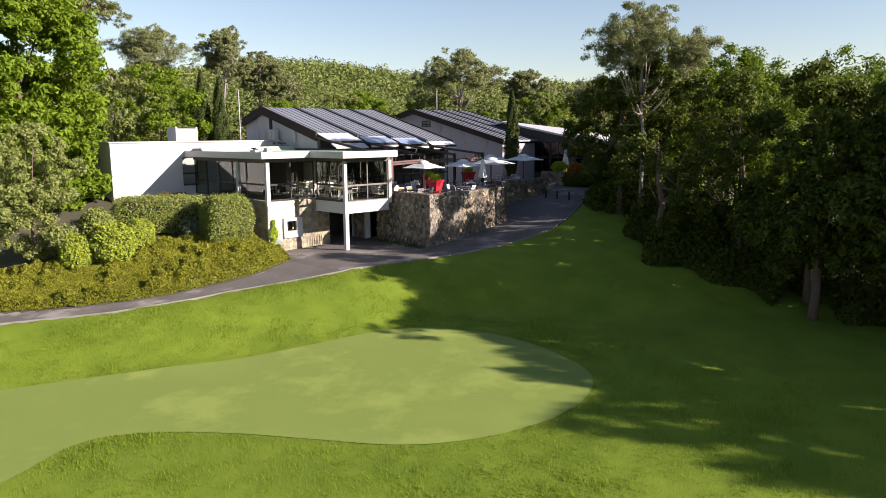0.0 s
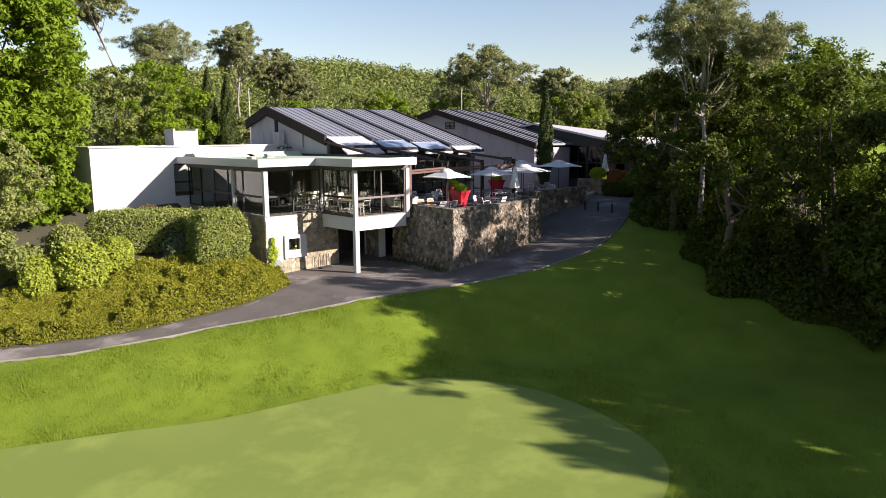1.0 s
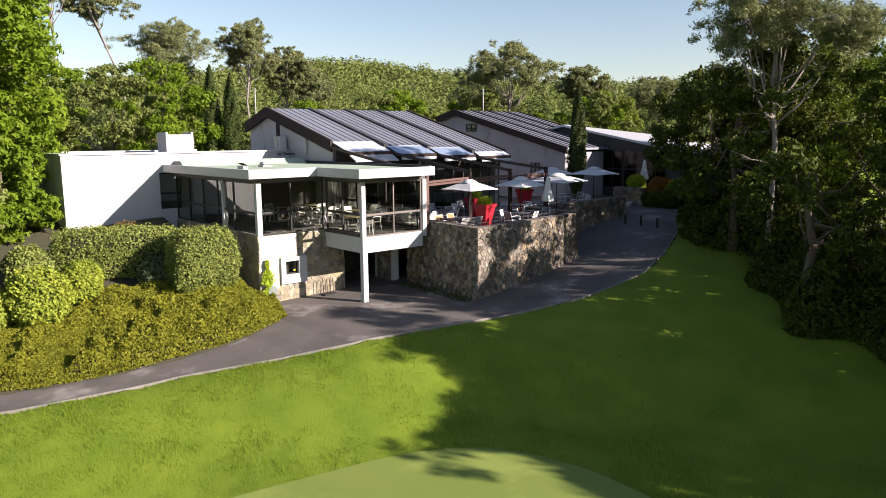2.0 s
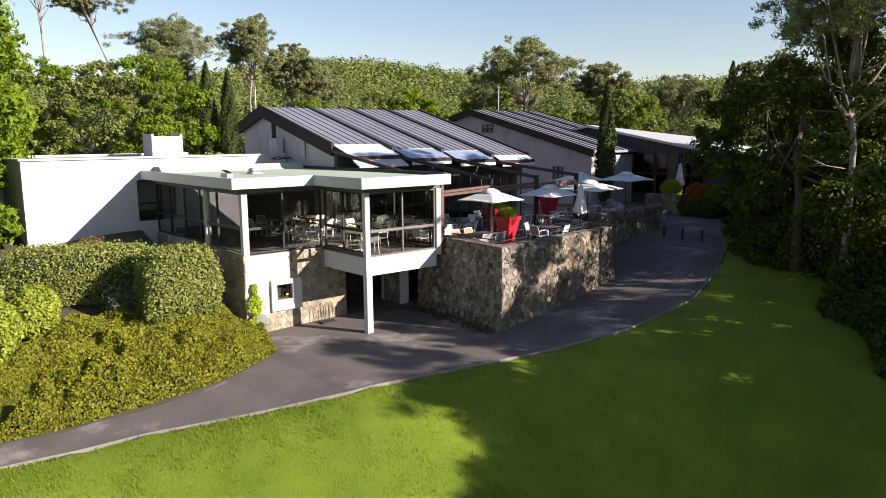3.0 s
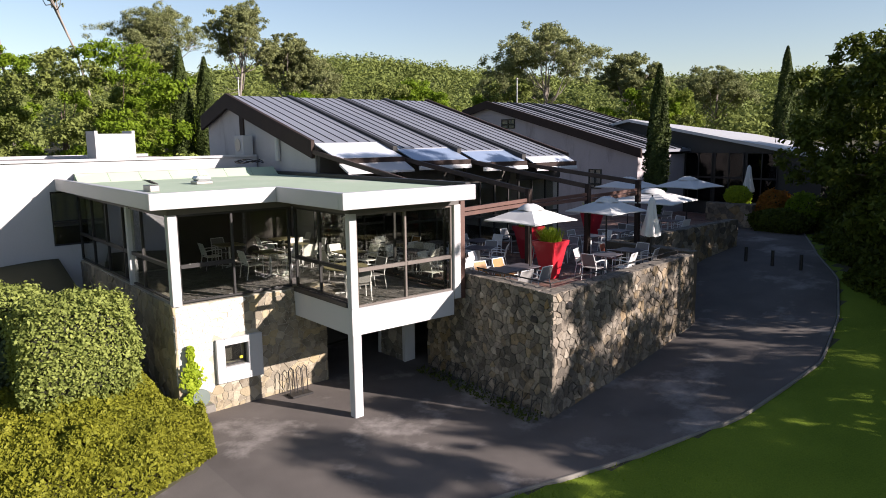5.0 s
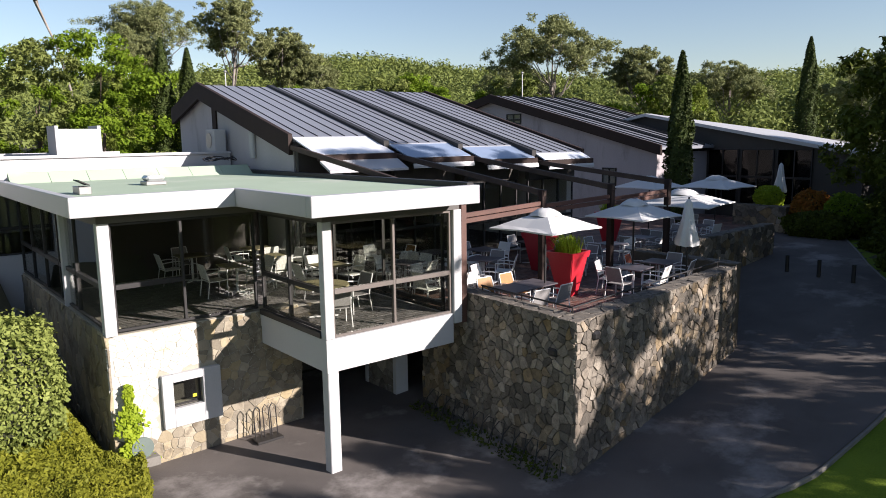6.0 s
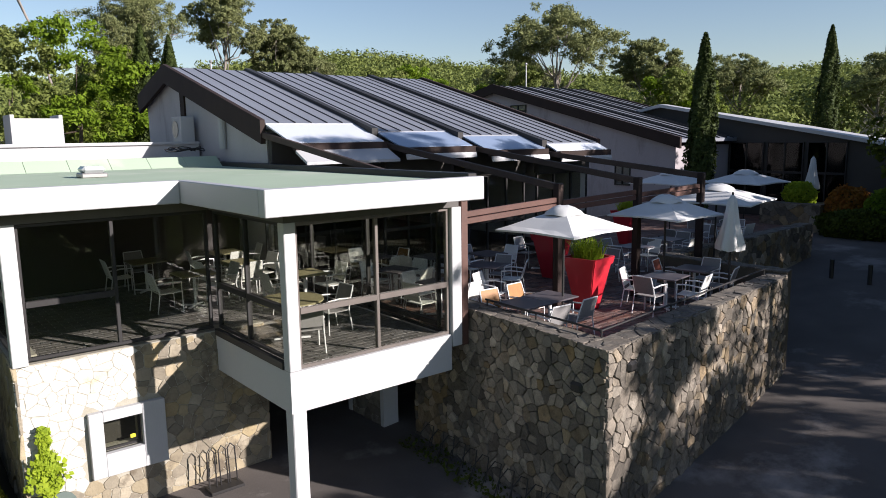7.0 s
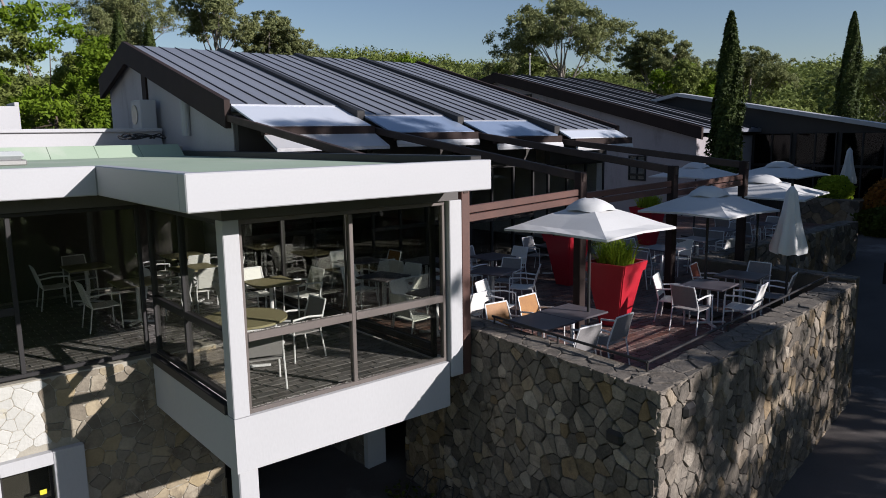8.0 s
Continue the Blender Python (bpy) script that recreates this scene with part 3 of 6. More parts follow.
for i in range(4):
    x0, x1, y0 = RIBS[i], RIBS[i + 1], EAVES[i]
    bm = bmesh.new()
    extrude_yz(bm, [(y0, roof_z(y0) - 0.16), (y0, roof_z(y0)), (RIDGE_Y, RIDGE_Z), (RIDGE_Y, RIDGE_Z - 0.16)], x0 + 0.1, x1 - 0.1)
    sheet_ob = part("roof_bay", bm, ZINC, hall, "dark grey metal roof with raised seams")
    n = 6
    for k in range(1, n):
        x = x0 + (x1 - x0) * k / n
        bm = bmesh.new()
        extrude_yz(bm, [(y0 + 0.02, roof_z(y0 + 0.02) - 0.01), (y0 + 0.02, roof_z(y0 + 0.02) + 0.026), (RIDGE_Y, RIDGE_Z + 0.026), (RIDGE_Y, RIDGE_Z - 0.01)], x - 0.011, x + 0.011)
        part("seam", bm, DARK_FRAME, sheet_ob)
    bm = bmesh.new()
    extrude_yz(bm, [(RIDGE_Y, RIDGE_Z - 0.16), (RIDGE_Y, RIDGE_Z), (17.35, 7.98), (17.35, 7.82)], x0 + 0.07, x1 - 0.07)
    part("back_slope", bm, ZINC, hall)
for i, x in enumerate(RIBS):
    y0 = EAVES[max(0, min(i, 3))] if i else EAVES[0]
    y0 = min(EAVES[max(0, i - 1)], EAVES[min(3, i)])
    bm = bmesh.new()
    top = 0.09
    wide = 0.068 if i in (0, 4) else 0.1
    deep = 0.62 if i == 0 else 0.3
    extrude_yz(bm, [(y0 - 0.02, roof_z(y0) + top - deep), (y0 - 0.02, roof_z(y0) + top), (RIDGE_Y, RIDGE_Z + top), (17.4, 7.98 + top), (17.4, 7.98 + top - deep), (RIDGE_Y, RIDGE_Z + top - deep)], x - wide, x + wide)
    part("verge_board" if i in (0, 4) else "roof_rib", bm, BROWN if i in (0, 4) else DARK_FRAME, hall, "deep dark brown verge board" if i in (0, 4) else "")
part("gable_post", boxes((3.44, 3.5, 13.4, 13.75, 6.2, 8.4)), BROWN, hall)
CANOPY = mat("white_canopy", (0.60, 0.63, 0.69), (0.53, 0.56, 0.62), 0.8, 0.22, spec=0.6)
# The blue is the sky's reflection, put into the base colour.
SKY_TINT_CANOPY = mat("sky_tint_canopy", (0.26, 0.32, 0.44), (0.21, 0.27, 0.38), 0.8, 0.16, spec=0.7)
for i in range(4):
    x0, x1, y0 = RIBS[i] + 0.09, RIBS[i + 1] - 0.09, EAVES[i] - 0.03
    y1 = y0 - (1.38, 1.1, 1.05, 0.4)[i]
    tray = 0.72 if i == 0 else 0.2
    bm = bmesh.new()
    extrude_yz(bm, [(y0, roof_z(y0) - 0.06), (y0, roof_z(y0) - 0.02), (y1, roof_z(y1) - 0.10), (y1, roof_z(y1) - 0.14)], x0, x1)
    part("canopy_panel", bm, CANOPY if i in (0, 3) else SKY_TINT_CANOPY, hall, "white canopy panel" if i in (0, 3) else "glazed canopy panel, the sky's reflection put in as blue")
    part("canopy_beam", boxes((x0, x1, y1 - 0.16, y1 - 0.003, roof_z(y1) - 0.30, roof_z(y1) - 0.12), bevel=0.01), BROWN, hall)
    bm = bmesh.new()
    extrude_yz(bm, [(y1 - 0.165, roof_z(y1) - 0.36), (y1 - 0.165, roof_z(y1) - 0.29), (y1 - tray, roof_z(y1) - 0.29 - 0.375 * tray), (y1 - tray, roof_z(y1) - 0.36 - 0.375 * tray)], x0, x1)
    part("gutter", bm, WHITE_METAL, hall, "white metal gutter tray")
    # terrace front of each bay: dark posts and glass doors
    yf = max(EAVES[i] - 0.2, 5.6)
    glazing("terrace_doors", x1 - x0, FLOOR, 5.3, 3.9, [(x1 - x0) / 3, (x1 - x0) * 2 / 3], pose(x0, yf, 0), "dark glazed doors from hall to terrace")
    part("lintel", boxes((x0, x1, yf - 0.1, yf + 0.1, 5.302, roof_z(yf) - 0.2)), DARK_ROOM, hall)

# pergola: rafters down to posts, cross beams
pergola = thing("pergola", 0, 0, 0, "dark red-brown timber pergola over the terrace", "pergola")
POSTS = [(3.68, 0.12), (6.6, 0.35), (9.4, 0.35), (12.15, 0.35)]
for i, (x, y) in enumerate(POSTS):
    part("post", boxes((x - 0.08, x + 0.08, y - 0.08, y + 0.08, TERRACE - 0.02, 5.45), bevel=0.01), RED_BROWN if i == 0 else BROWN, pergola)
    xa, ya = RIBS[i] + 0.02, EAVES[min(i, 3)]
    bm = bmesh.new()
    a, b = Vector((xa, ya, roof_z(ya) - 0.3)), Vector((x, y - 0.1, 5.35))
    d = b - a
    box(bm, -0.05, 0.05, 0, d.length, -0.075, 0.075, bevel=0.01, m=Matrix.Translation(a) @ d.to_track_quat("Y", "Z").to_matrix().to_4x4())
    part("rafter", bm, RAFTER, pergola)
for (xa, ya), (xb, yb) in zip(POSTS, POSTS[1:]):
    bm = bmesh.new()
    a, b = Vector((xa + 0.09, ya, 5.03)), Vector((xb - 0.09, yb, 5.1))
    d = b - a
    for dz in (0.0, -0.13):
        box(bm, -0.035, 0.035, 0, d.length, dz - 0.055, dz + 0.055, bevel=0.008, m=Matrix.Translation(a) @ d.to_track_quat("Y", "Z").to_matrix().to_4x4())
    part("cross_beam", bm, RED_BROWN, pergola)


def far_hall(name, x0, x1, ye, ze, yr, zr, yb, zb, label, wall_m, ribs, edge_m):
    """A hall with a long front slope, ridge and short back slope, its gable facing the terrace."""
    h = thing(name, x0, ye, 2.5, label, "building")
    h.matrix_world = Matrix()
    drop = 0.3
    for xa, xb in ((x0 + 0.25, x0 + 0.55), (x1 - 0.5, x1 - 0.2)):
        bm = bmesh.new()
        extrude_yz(bm, [(ye + 0.4, 1.5), (yb - 0.2, 1.5), (yb - 0.2, zb - drop), (yr, zr - drop), (ye + 0.4, ze - drop + (zr - ze) * 0.4 / (yr - ye))], xa, xb)
        part("gable_wall", bm, wall_m, h)
    part("front_wall", boxes((x0 + 0.55, x1 - 0.5, ye + 0.4, ye + 0.7, 1.5, ze - 0.3)), wall_m, h)
    part("back_wall", boxes((x0 + 0.55, x1 - 0.5, yb - 0.5, yb - 0.2, 1.5, zb - 0.3)), wall_m, h)
    bm = bmesh.new()
    extrude_yz(bm, [(ye, ze - 0.15), (ye, ze), (yr, zr), (yb, zb), (yb, zb - 0.15), (yr, zr - 0.15)], x0 + 0.07, x1 - 0.07)
    roof = part("roof", bm, ZINC, h, "dark grey metal roof with raised seams")
    for k in range(1, ribs):
        x = x0 + (x1 - x0) * k / ribs
        bm = bmesh.new()
        tall = 0.1 if k % 3 == 0 else 0.05
        extrude_yz(bm, [(ye, ze - 0.01), (ye, ze + tall), (yr, zr + tall), (yr, zr - 0.01)], x - 0.025, x + 0.025)
        part("seam", bm, DARK_FRAME, roof)
    for x in (x0, x1):
        bm = bmesh.new()
        deep = 0.5 if edge_m is BROWN else 0.16
        extrude_yz(bm, [(ye, ze + 0.08 - deep), (ye, ze + 0.08), (yr, zr + 0.08), (yb, zb + 0.08), (yb, zb + 0.08 - deep), (yr, zr + 0.08 - deep)], x - 0.068, x + 0.068)
        part("verge_board", bm, edge_m, h)
    return h


DIM_RENDER = mat("weathered_render", (0.36, 0.33, 0.345), (0.27, 0.245, 0.26), 0.8, 0.9, bump=0.004, stain=(0.19, 0.17, 0.175), stain_scale=0.5, stain_at=0.55, stretch=(1, 1, 0.3))
far_hall("second_hall", 23.5, 31.2, 8.2, 6.2, 20.3, 9.25, 22.7, 8.7, "second hall with dark metal roof and pale gable", DIM_RENDER, 12, BROWN)
hall3 = thing("third_hall", 28, 7, 2.5, "far dark hall with glazed front and pale sloping roof edge", "building")
hall3.matrix_world = Matrix()
bm = bmesh.new()
extrude_yz(bm, [(0.9, 1.5), (13.8, 1.5), (13.8, 7.58), (12.4, 7.84), (0.9, 5.74)], 28.3, 28.6)
part("gable_wall", bm, DARK_ROOM, hall3, "dark facade wall")
bm = bmesh.new()
extrude_yz(bm, [(0.5, 5.62), (0.5, 5.79), (12.4, 7.96), (14.0, 7.66), (14.0, 7.5), (12.4, 7.8)], 28.0, 28.75)
part("roof_edge", bm, WHITE_METAL, hall3, "pale metal roof edge")
bm = bmesh.new()
hi, lo = [(28.76, 0.7, 5.79), (28.76, 12.4, 7.94), (28.76, 14.0, 7.64)], [(44, 0.7, 4.79), (44, 12.4, 6.94), (44, 14.0, 6.64)]
for dz in (0, -0.2):
    a, b = [bm.verts.new((x, y, z + dz)) for x, y, z in hi], [bm.verts.new((x, y, z + dz)) for x, y, z in lo]
    for k in range(2):
        bm.faces.new((a[k], a[k + 1], b[k + 1], b[k]))
part("roof", bm, WHITE_METAL, hall3, "pale metal roof sheet")
part("side_wall", boxes((28.6, 44, 0.9, 1.2, 1.5, 4.3), (43.6, 44, 1.2, 13.5, 1.5, 4.3), (28.6, 44, 13.5, 13.8, 1.5, 5.6)), DARK_ROOM, hall3)

# windows in the far gables
for name, x, y0, y1, z0, z1 in (("gable_window", 23.72, 17.9, 19.1, 7.5, 8.1), ("gable_window", 23.72, 11.0, 11.9, 4.0, 5.1)):
    glazing(name, y1 - y0, z0, z1, z0 + 0.25, [(y1 - y0) / 2], pose(x, y1, 0, 0, 0, -90), "small dark window in the pale gable of the second hall")
for k in range(5):
    glazing("hall_window", 1.7, 3.2, 6.0, 4.6, [0.85], pose(28.24, 12.2 - 1.85 * k, 0, 0, 0, -90), "tall dark glazing of the far hall", glass=SMOKED)

# terrace
bm = bmesh.new()
prism(bm, [(3.95, -3.0), (10.9, -2.2), (10.9, 0.8), (20.4, 1.3), (28, 5), (28, 12), (13.9, 12), (3.8, 7.6), (3.31, 7.6), (3.31, 0.7), (4.15, 0.7)], 2.252, TERRACE - 0.02)
tagged(mesh_object("terrace_floor", bm, GROUT), "terrace slab with pale joints", "terrace", kind="structure")
LEAN = 0.02
bm = bmesh.new()
prism(bm, [(3.63, -3.27), (4.1, -3.22), (4.38, 0.72), (3.9, 0.72)], -0.5, 3.22)
prism(bm, [(3.9, 0.722), (4.38, 0.722), (4.45, 1.95), (4.0, 1.95)], -0.5, 2.25)
tw1 = wall("terrace_wall", bm, MORTAR, "brown rubble stone retaining wall of the terrace")
bm = bmesh.new()
prism(bm, [(4.12, -3.24), (11.2, -2.42), (11.2, -2.02), (4.12, -2.84)], -0.5, 3.22)
tw2 = wall("terrace_wall", bm, MORTAR, "brown rubble stone retaining wall beside the path")
bm = bmesh.new()
prism(bm, [(11.202, -2.45), (11.202, 0.95), (20.5, 1.45), (20.5, 1.05), (11.55, 0.58), (11.55, -2.4)], -0.5, 3.3)
tw3 = wall("terrace_wall", bm, MORTAR, "stone retaining wall set back along the path")


# trees


def tufts(balls, per, rng, ratio, rise=0.3):
    """Smaller clumps over the outer and upper side of larger ones."""
    b = np.repeat(np.array(balls), per, 0)
    d = rng.normal(size=(len(b), 3))
    d[:, 2] += rise
    d /= np.linalg.norm(d, axis=1, keepdims=True)
    c = b[:, :3] + d * b[:, 3:] * rng.uniform(0.6, 1.0, (len(b), 1)) * (1, 1, 0.8)
    return np.concatenate([c, b[:, 3:] * ratio * rng.uniform(0.65, 1.3, (len(b), 1))], 1)


def tree(name, x, y, height, spread, label, leaf_m, bark_m, seed, leaves, size, bare=0.35, trunk=0.2, clumps=26, flat=0.75, group="", lean=(0, 0), limbs=7, reach=1.0, base=None, squash=0.8, stretch=1.7):
    """A tapered trunk with limbs that carry the clumps of an uneven crown, each broken into tufts."""
    rng = np.random.default_rng(seed)
    z0 = float(ground(x, y)) - 0.1 if base is None else base
    t = thing(name, x, y, z0, label, "tree", group)
    bm = bmesh.new()
    top = Vector((lean[0], lean[1], height * (bare + (1 - bare) * 0.55)))
    pts = [Vector((0, 0, 0)), *(top * f + Vector((rng.normal() * 0.02 * height * f, rng.normal() * 0.02 * height * f, 0)) for f in (0.2, 0.45, 0.7, 1.0))]
    tube(bm, pts, [trunk * 1.25, trunk, trunk * 0.85, trunk * 0.6, trunk * 0.25], 8)
    balls = []
    cz, hz = height * (bare + (1 - bare) / 2), height * (1 - bare) / 2
    for k in range(clumps):
        a = rng.uniform(0, math.tau)
        u = rng.uniform(-1, 1)
        r = math.sqrt(max(0.0, 1 - abs(u) ** 2.2)) * rng.uniform(0.4, 1.0) ** 0.6
        f = (cz + hz * u * flat) / height
        c = (lean[0] * f + math.cos(a) * r * spread, lean[1] * f + math.sin(a) * r * spread, cz + hz * u * 0.88)
        balls.append((*c, spread * rng.uniform(0.17, 0.36) * reach))
    for k in range(limbs):
        c = Vector(balls[k][:3])
        f = rng.uniform(max(0.4, min(0.9, bare / (bare + (1 - bare) * 0.55) - 0.05)), 0.97)
        s = top * f
        m = s.lerp(c, 0.5) + Vector((0, 0, -0.06 * height * rng.random()))
        tube(bm, [s, m, c], [trunk * (0.42 if f < 0.7 else 0.28), trunk * 0.2, trunk * 0.06], 6)
    part("trunk", bm, bark_m, t, smooth=True)
    p, d = ball_points(tufts(balls, 9, rng, 0.4), leaves, rng, 0.8, squash)
    v, f = leaf_arrays(p, size, rng, stretch, d * 0.85, 0.3, 3)
    raw_mesh("crown", v, f, leaf_m, t)
    return t


def pine(x, y, height, spread, label, seed, leaves, size, bare=0.6, trunk=0.22, lean=(0, 0), group="", limbs=9, stems=1, dead=0, base=None):
    """An old pine: a pale forking trunk, rising limbs with side twigs, and flat pads of needles with sky between them."""
    rng = np.random.default_rng(seed)
    z0 = float(ground(x, y)) - 0.1 if base is None else base
    t = thing("pine_tree", x, y, z0, label, "tree", group)
    bm = bmesh.new()
    at = lambda f: Vector((lean[0] * f**1.5, lean[1] * f**1.5, height * f))
    for k in range(stems):
        off = Vector((0.35 * k, -0.3 * k, 0)) * (trunk / 0.2)
        fs = (0, bare * 0.35, bare * 0.7, bare, bare + (1 - bare) * 0.7)
        tube(bm, [at(f) + off * (1 - f * 1.4 * (k > 0)) + Vector((rng.normal(), rng.normal(), 0)) * 0.010 * height * (f > 0) for f in fs], [trunk * 1.3 / (1 + 0.2 * k), trunk, trunk * 0.85, trunk * 0.7, trunk * 0.2], 8)
    pads = []
    for k in range(limbs):
        a = k * math.tau * 0.382 + rng.uniform(-0.4, 0.4)
        r = (rng.uniform(0.1, 0.35) if k % 4 == 0 else rng.uniform(0.55, 0.95)) * spread
        rise = 0.80 * math.sqrt(max(0.05, 1 - (r / spread) ** 2)) + rng.uniform(-0.14, 0.06)
        s = at(bare * rng.uniform(0.74, 1.04))
        e = at(bare + (1 - bare) * 0.5)
        e = Vector((e.x + math.cos(a) * r, e.y + math.sin(a) * r, height * (bare + (1 - bare) * max(0.1, rise))))
        m1, m2 = s.lerp(e, 0.35) + Vector((0, 0, -0.025 * height)), s.lerp(e, 0.7) + Vector((rng.normal(), rng.normal(), 0)) * 0.06 * spread
        tube(bm, [s, m1, m2, e], [trunk * 0.5, trunk * 0.38, trunk * 0.22, trunk * 0.07], 6)
        for j in range(8):
            c = m1.lerp(e, rng.uniform(0.45, 1.08)) + Vector((rng.normal() * 0.2, rng.normal() * 0.2, rng.uniform(-0.02, 0.16))) * spread
            tube(bm, [m2.lerp(e, rng.random()), c], [trunk * 0.1, trunk * 0.03], 4)
            pads.append((*c, spread * rng.uniform(0.13, 0.27)))
    crest = at(bare + (1 - bare) * 0.84)
    for j in range(9):
        pads.append((crest.x + rng.normal() * 0.24 * spread, crest.y + rng.normal() * 0.24 * spread, crest.z + rng.uniform(-0.16, 0.04) * height * (1 - bare), spread * rng.uniform(0.14, 0.22)))
    for k in range(dead):
        a, s = rng.uniform(0, math.tau), at(bare * rng.uniform(0.5, 0.95))
        e = s + Vector((math.cos(a), math.sin(a), rng.uniform(-0.15, 0.35))) * spread * rng.uniform(0.35, 0.8)
        m = s.lerp(e, 0.5) + Vector((0, 0, -0.12))
        tube(bm, [s, m, e], [trunk * 0.22, trunk * 0.14, trunk * 0.05], 5)
        for j in range(5):
            q = m.lerp(e, rng.random())
            tube(bm, [q, q + Vector((rng.normal(), rng.normal(), rng.normal() * 0.5)) * 0.13 * spread], [trunk * 0.06, trunk * 0.025], 4)
    part("trunk", bm, PINE_BARK, t, smooth=True)
    p, d = ball_points(tufts(pads, 8, rng, 0.42, 0.5), leaves, rng, 0.85, 0.7)
    v, f = leaf_arrays(p, size, rng, 2.6, d * 0.7, 0.3, 3)
    raw_mesh("crown", v, f, PINE_LEAF, t)
    return t


# the wood beside the lawn, whose shade falls across it
WOOD = [(16.2, -8.2, 11.2, 3.3), (18.5, -5.9, 8.4, 2.5), (11.4, -13.7, 10.4, 3.2), (12.8, -17.5, 10.2, 3.3), (12.0, -21.5, 10.4, 3.6), (12.6, -26.0, 11.5, 4.0), (10.6, -30.0, 11.2, 4.1), (11.6, -35.0, 11.8, 4.4), (9.6, -39.5, 11.2, 4.3), (10.6, -45.0, 11.8, 4.6), (9.2, -50.5, 13.0, 4.6), (10.6, -56.0, 12.0, 4.7), (9.4, -62.0, 12.0, 4.6), (10.6, -69.0, 12.0, 4.8),
        (19.0, -9.0, 11.0, 4.2), (17.5, -14.5, 9.4, 4.0), (18.5, -20.0, 11.4, 4.6), (17.0, -27.0, 13.5, 5.0), (18.0, -35.0, 14.0, 5.0), (16.5, -43.0, 14.0, 5.0), (16.5, -52.0, 14.0, 5.0), (21.5, -4.2, 9.0, 3.4), (24.5, -10.5, 11.8, 4.8), (25.0, -18.0, 13.0, 5.2), (28.5, -4.5, 9.0, 3.6), (33.0, -7.0, 11.0, 4.5), (35.0, -3.4, 9.0, 3.5),
        (9.8, -22.5, 11.6, 3.6), (9.0, -27.0, 11.8, 3.7), (8.3, -32.5, 11.2, 3.8), (7.8, -43.0, 11.4, 3.8), (7.0, -55.0, 12.0, 4.0), (7.6, -61.0, 12.4, 4.2)]
for i, (x, y, h, r) in enumerate(WOOD):
    # the trees nearest the terrace are thin enough to let the sun through
    count = 9500 if i == 0 else 7000 if i == 1 else 6200 if i in (2, 3) else 3800 if i in (15, 16) else 8000 if i == 17 else 8000 if i == 14 else 24000 if i == 22 else 16000 if i > 26 else 19000 if y > -32 and x < 14 else 14000
    tree("oak_tree", x, y, h, r, "dense shaded oak at the edge of the wood", SUNLIT_LEAF if i in (15, 16, 17, 22, 23) else OAK_LEAF, BARK, 100 + i, int(count * 1.45) if y > -31 else count // 2, 0.13 if y > -31 else 0.26, bare=0.14, trunk=0.2, clumps=17 if i in (2, 3) else 24 if i in (0, 15) else 40, group="oaks of the wood", limbs=9)
pine(14.3, -10.7, 13.5, 3.5, "tall pine with pale branching trunk above the oaks", 7, 62000, 0.052, bare=0.63, trunk=0.12, limbs=11, stems=1, dead=12)
tree("broadleaf_tree", -12.3, 16.2, 13.2, 4.7, "large bright green leafy tree beside the white wall", BRIGHT_LEAF, BARK, 11, 70000, 0.17, bare=0.04, trunk=0.26, clumps=90, reach=1.15)
tree("broadleaf_tree", -11.0, 12.6, 6.0, 2.1, "young bright green tree against the white wall", BRIGHT_LEAF, BARK, 14, 14000, 0.15, bare=0.03, trunk=0.12, clumps=36, reach=1.2)
tree("broadleaf_tree", -19.0, 18.0, 15.5, 5.0, "large bright green leafy tree", BRIGHT_LEAF, BARK, 12, 50000, 0.18, bare=0.06, trunk=0.28, clumps=56)
tree("conifer_tree", -14.6, 7.0, 7.2, 2.6, "soft feathery young conifer over the clipped bushes", leaf_mat("soft_needles", (0.28, 0.31, 0.09), (0.13, 0.165, 0.05), 0.35), BARK, 13, 40000, 0.085, bare=0.05, trunk=0.12, clumps=46)


def cypress(x, y, height, width, seed, label, base=None):
    rng = np.random.default_rng(seed)
    z0 = float(ground(x, y)) if base is None else base
    t = thing("cypress", x, y, z0 - 0.1, label, "tree")
    bm = bmesh.new()
    tube(bm, [(0, 0, 0), (0, 0, height * 0.5), (0, 0, height * 0.93)], [0.14, 0.1, 0.02], 7)
    part("trunk", bm, BARK, t)
    n = 15000
    u = rng.random(n) ** 0.8
    z = 0.35 + u * (height - 0.35)
    prof = np.minimum(1, 0.35 + 2.6 * u) * (1 - u**2.4) ** 0.75
    a = rng.uniform(0, math.tau, n)
    lump = 1 + 0.16 * np.sin(3 * a + 7 * u) + 0.14 * np.sin(5 * a - 23 * u)
    r = width / 2 * prof * lump * (1 - 0.45 * rng.random(n) ** 2)
    p = np.stack([r * np.cos(a), r * np.sin(a), z], 1)
    out = np.stack([np.cos(a), np.sin(a), 0 * a + 0.5], 1)
    v, f = leaf_arrays(p, 0.085, rng, 2.6, out)
    raw_mesh("crown", v, f, CYPRESS_LEAF, t)
    return t


cypress(23.0, 6.9, 8.1, 1.2, 21, "narrow dark cypress at the end of the terrace", 2.5)
cypress(50.2, 13.3, 10.9, 1.7, 22, "narrow dark cypress behind the far hall")
cypress(9.4, 36.6, 10.7, 1.7, 23, "narrow dark cypress behind the flat roof")
cypress(10.6, 35.2, 10.0, 1.7, 24, "narrow cypress catching the sun")

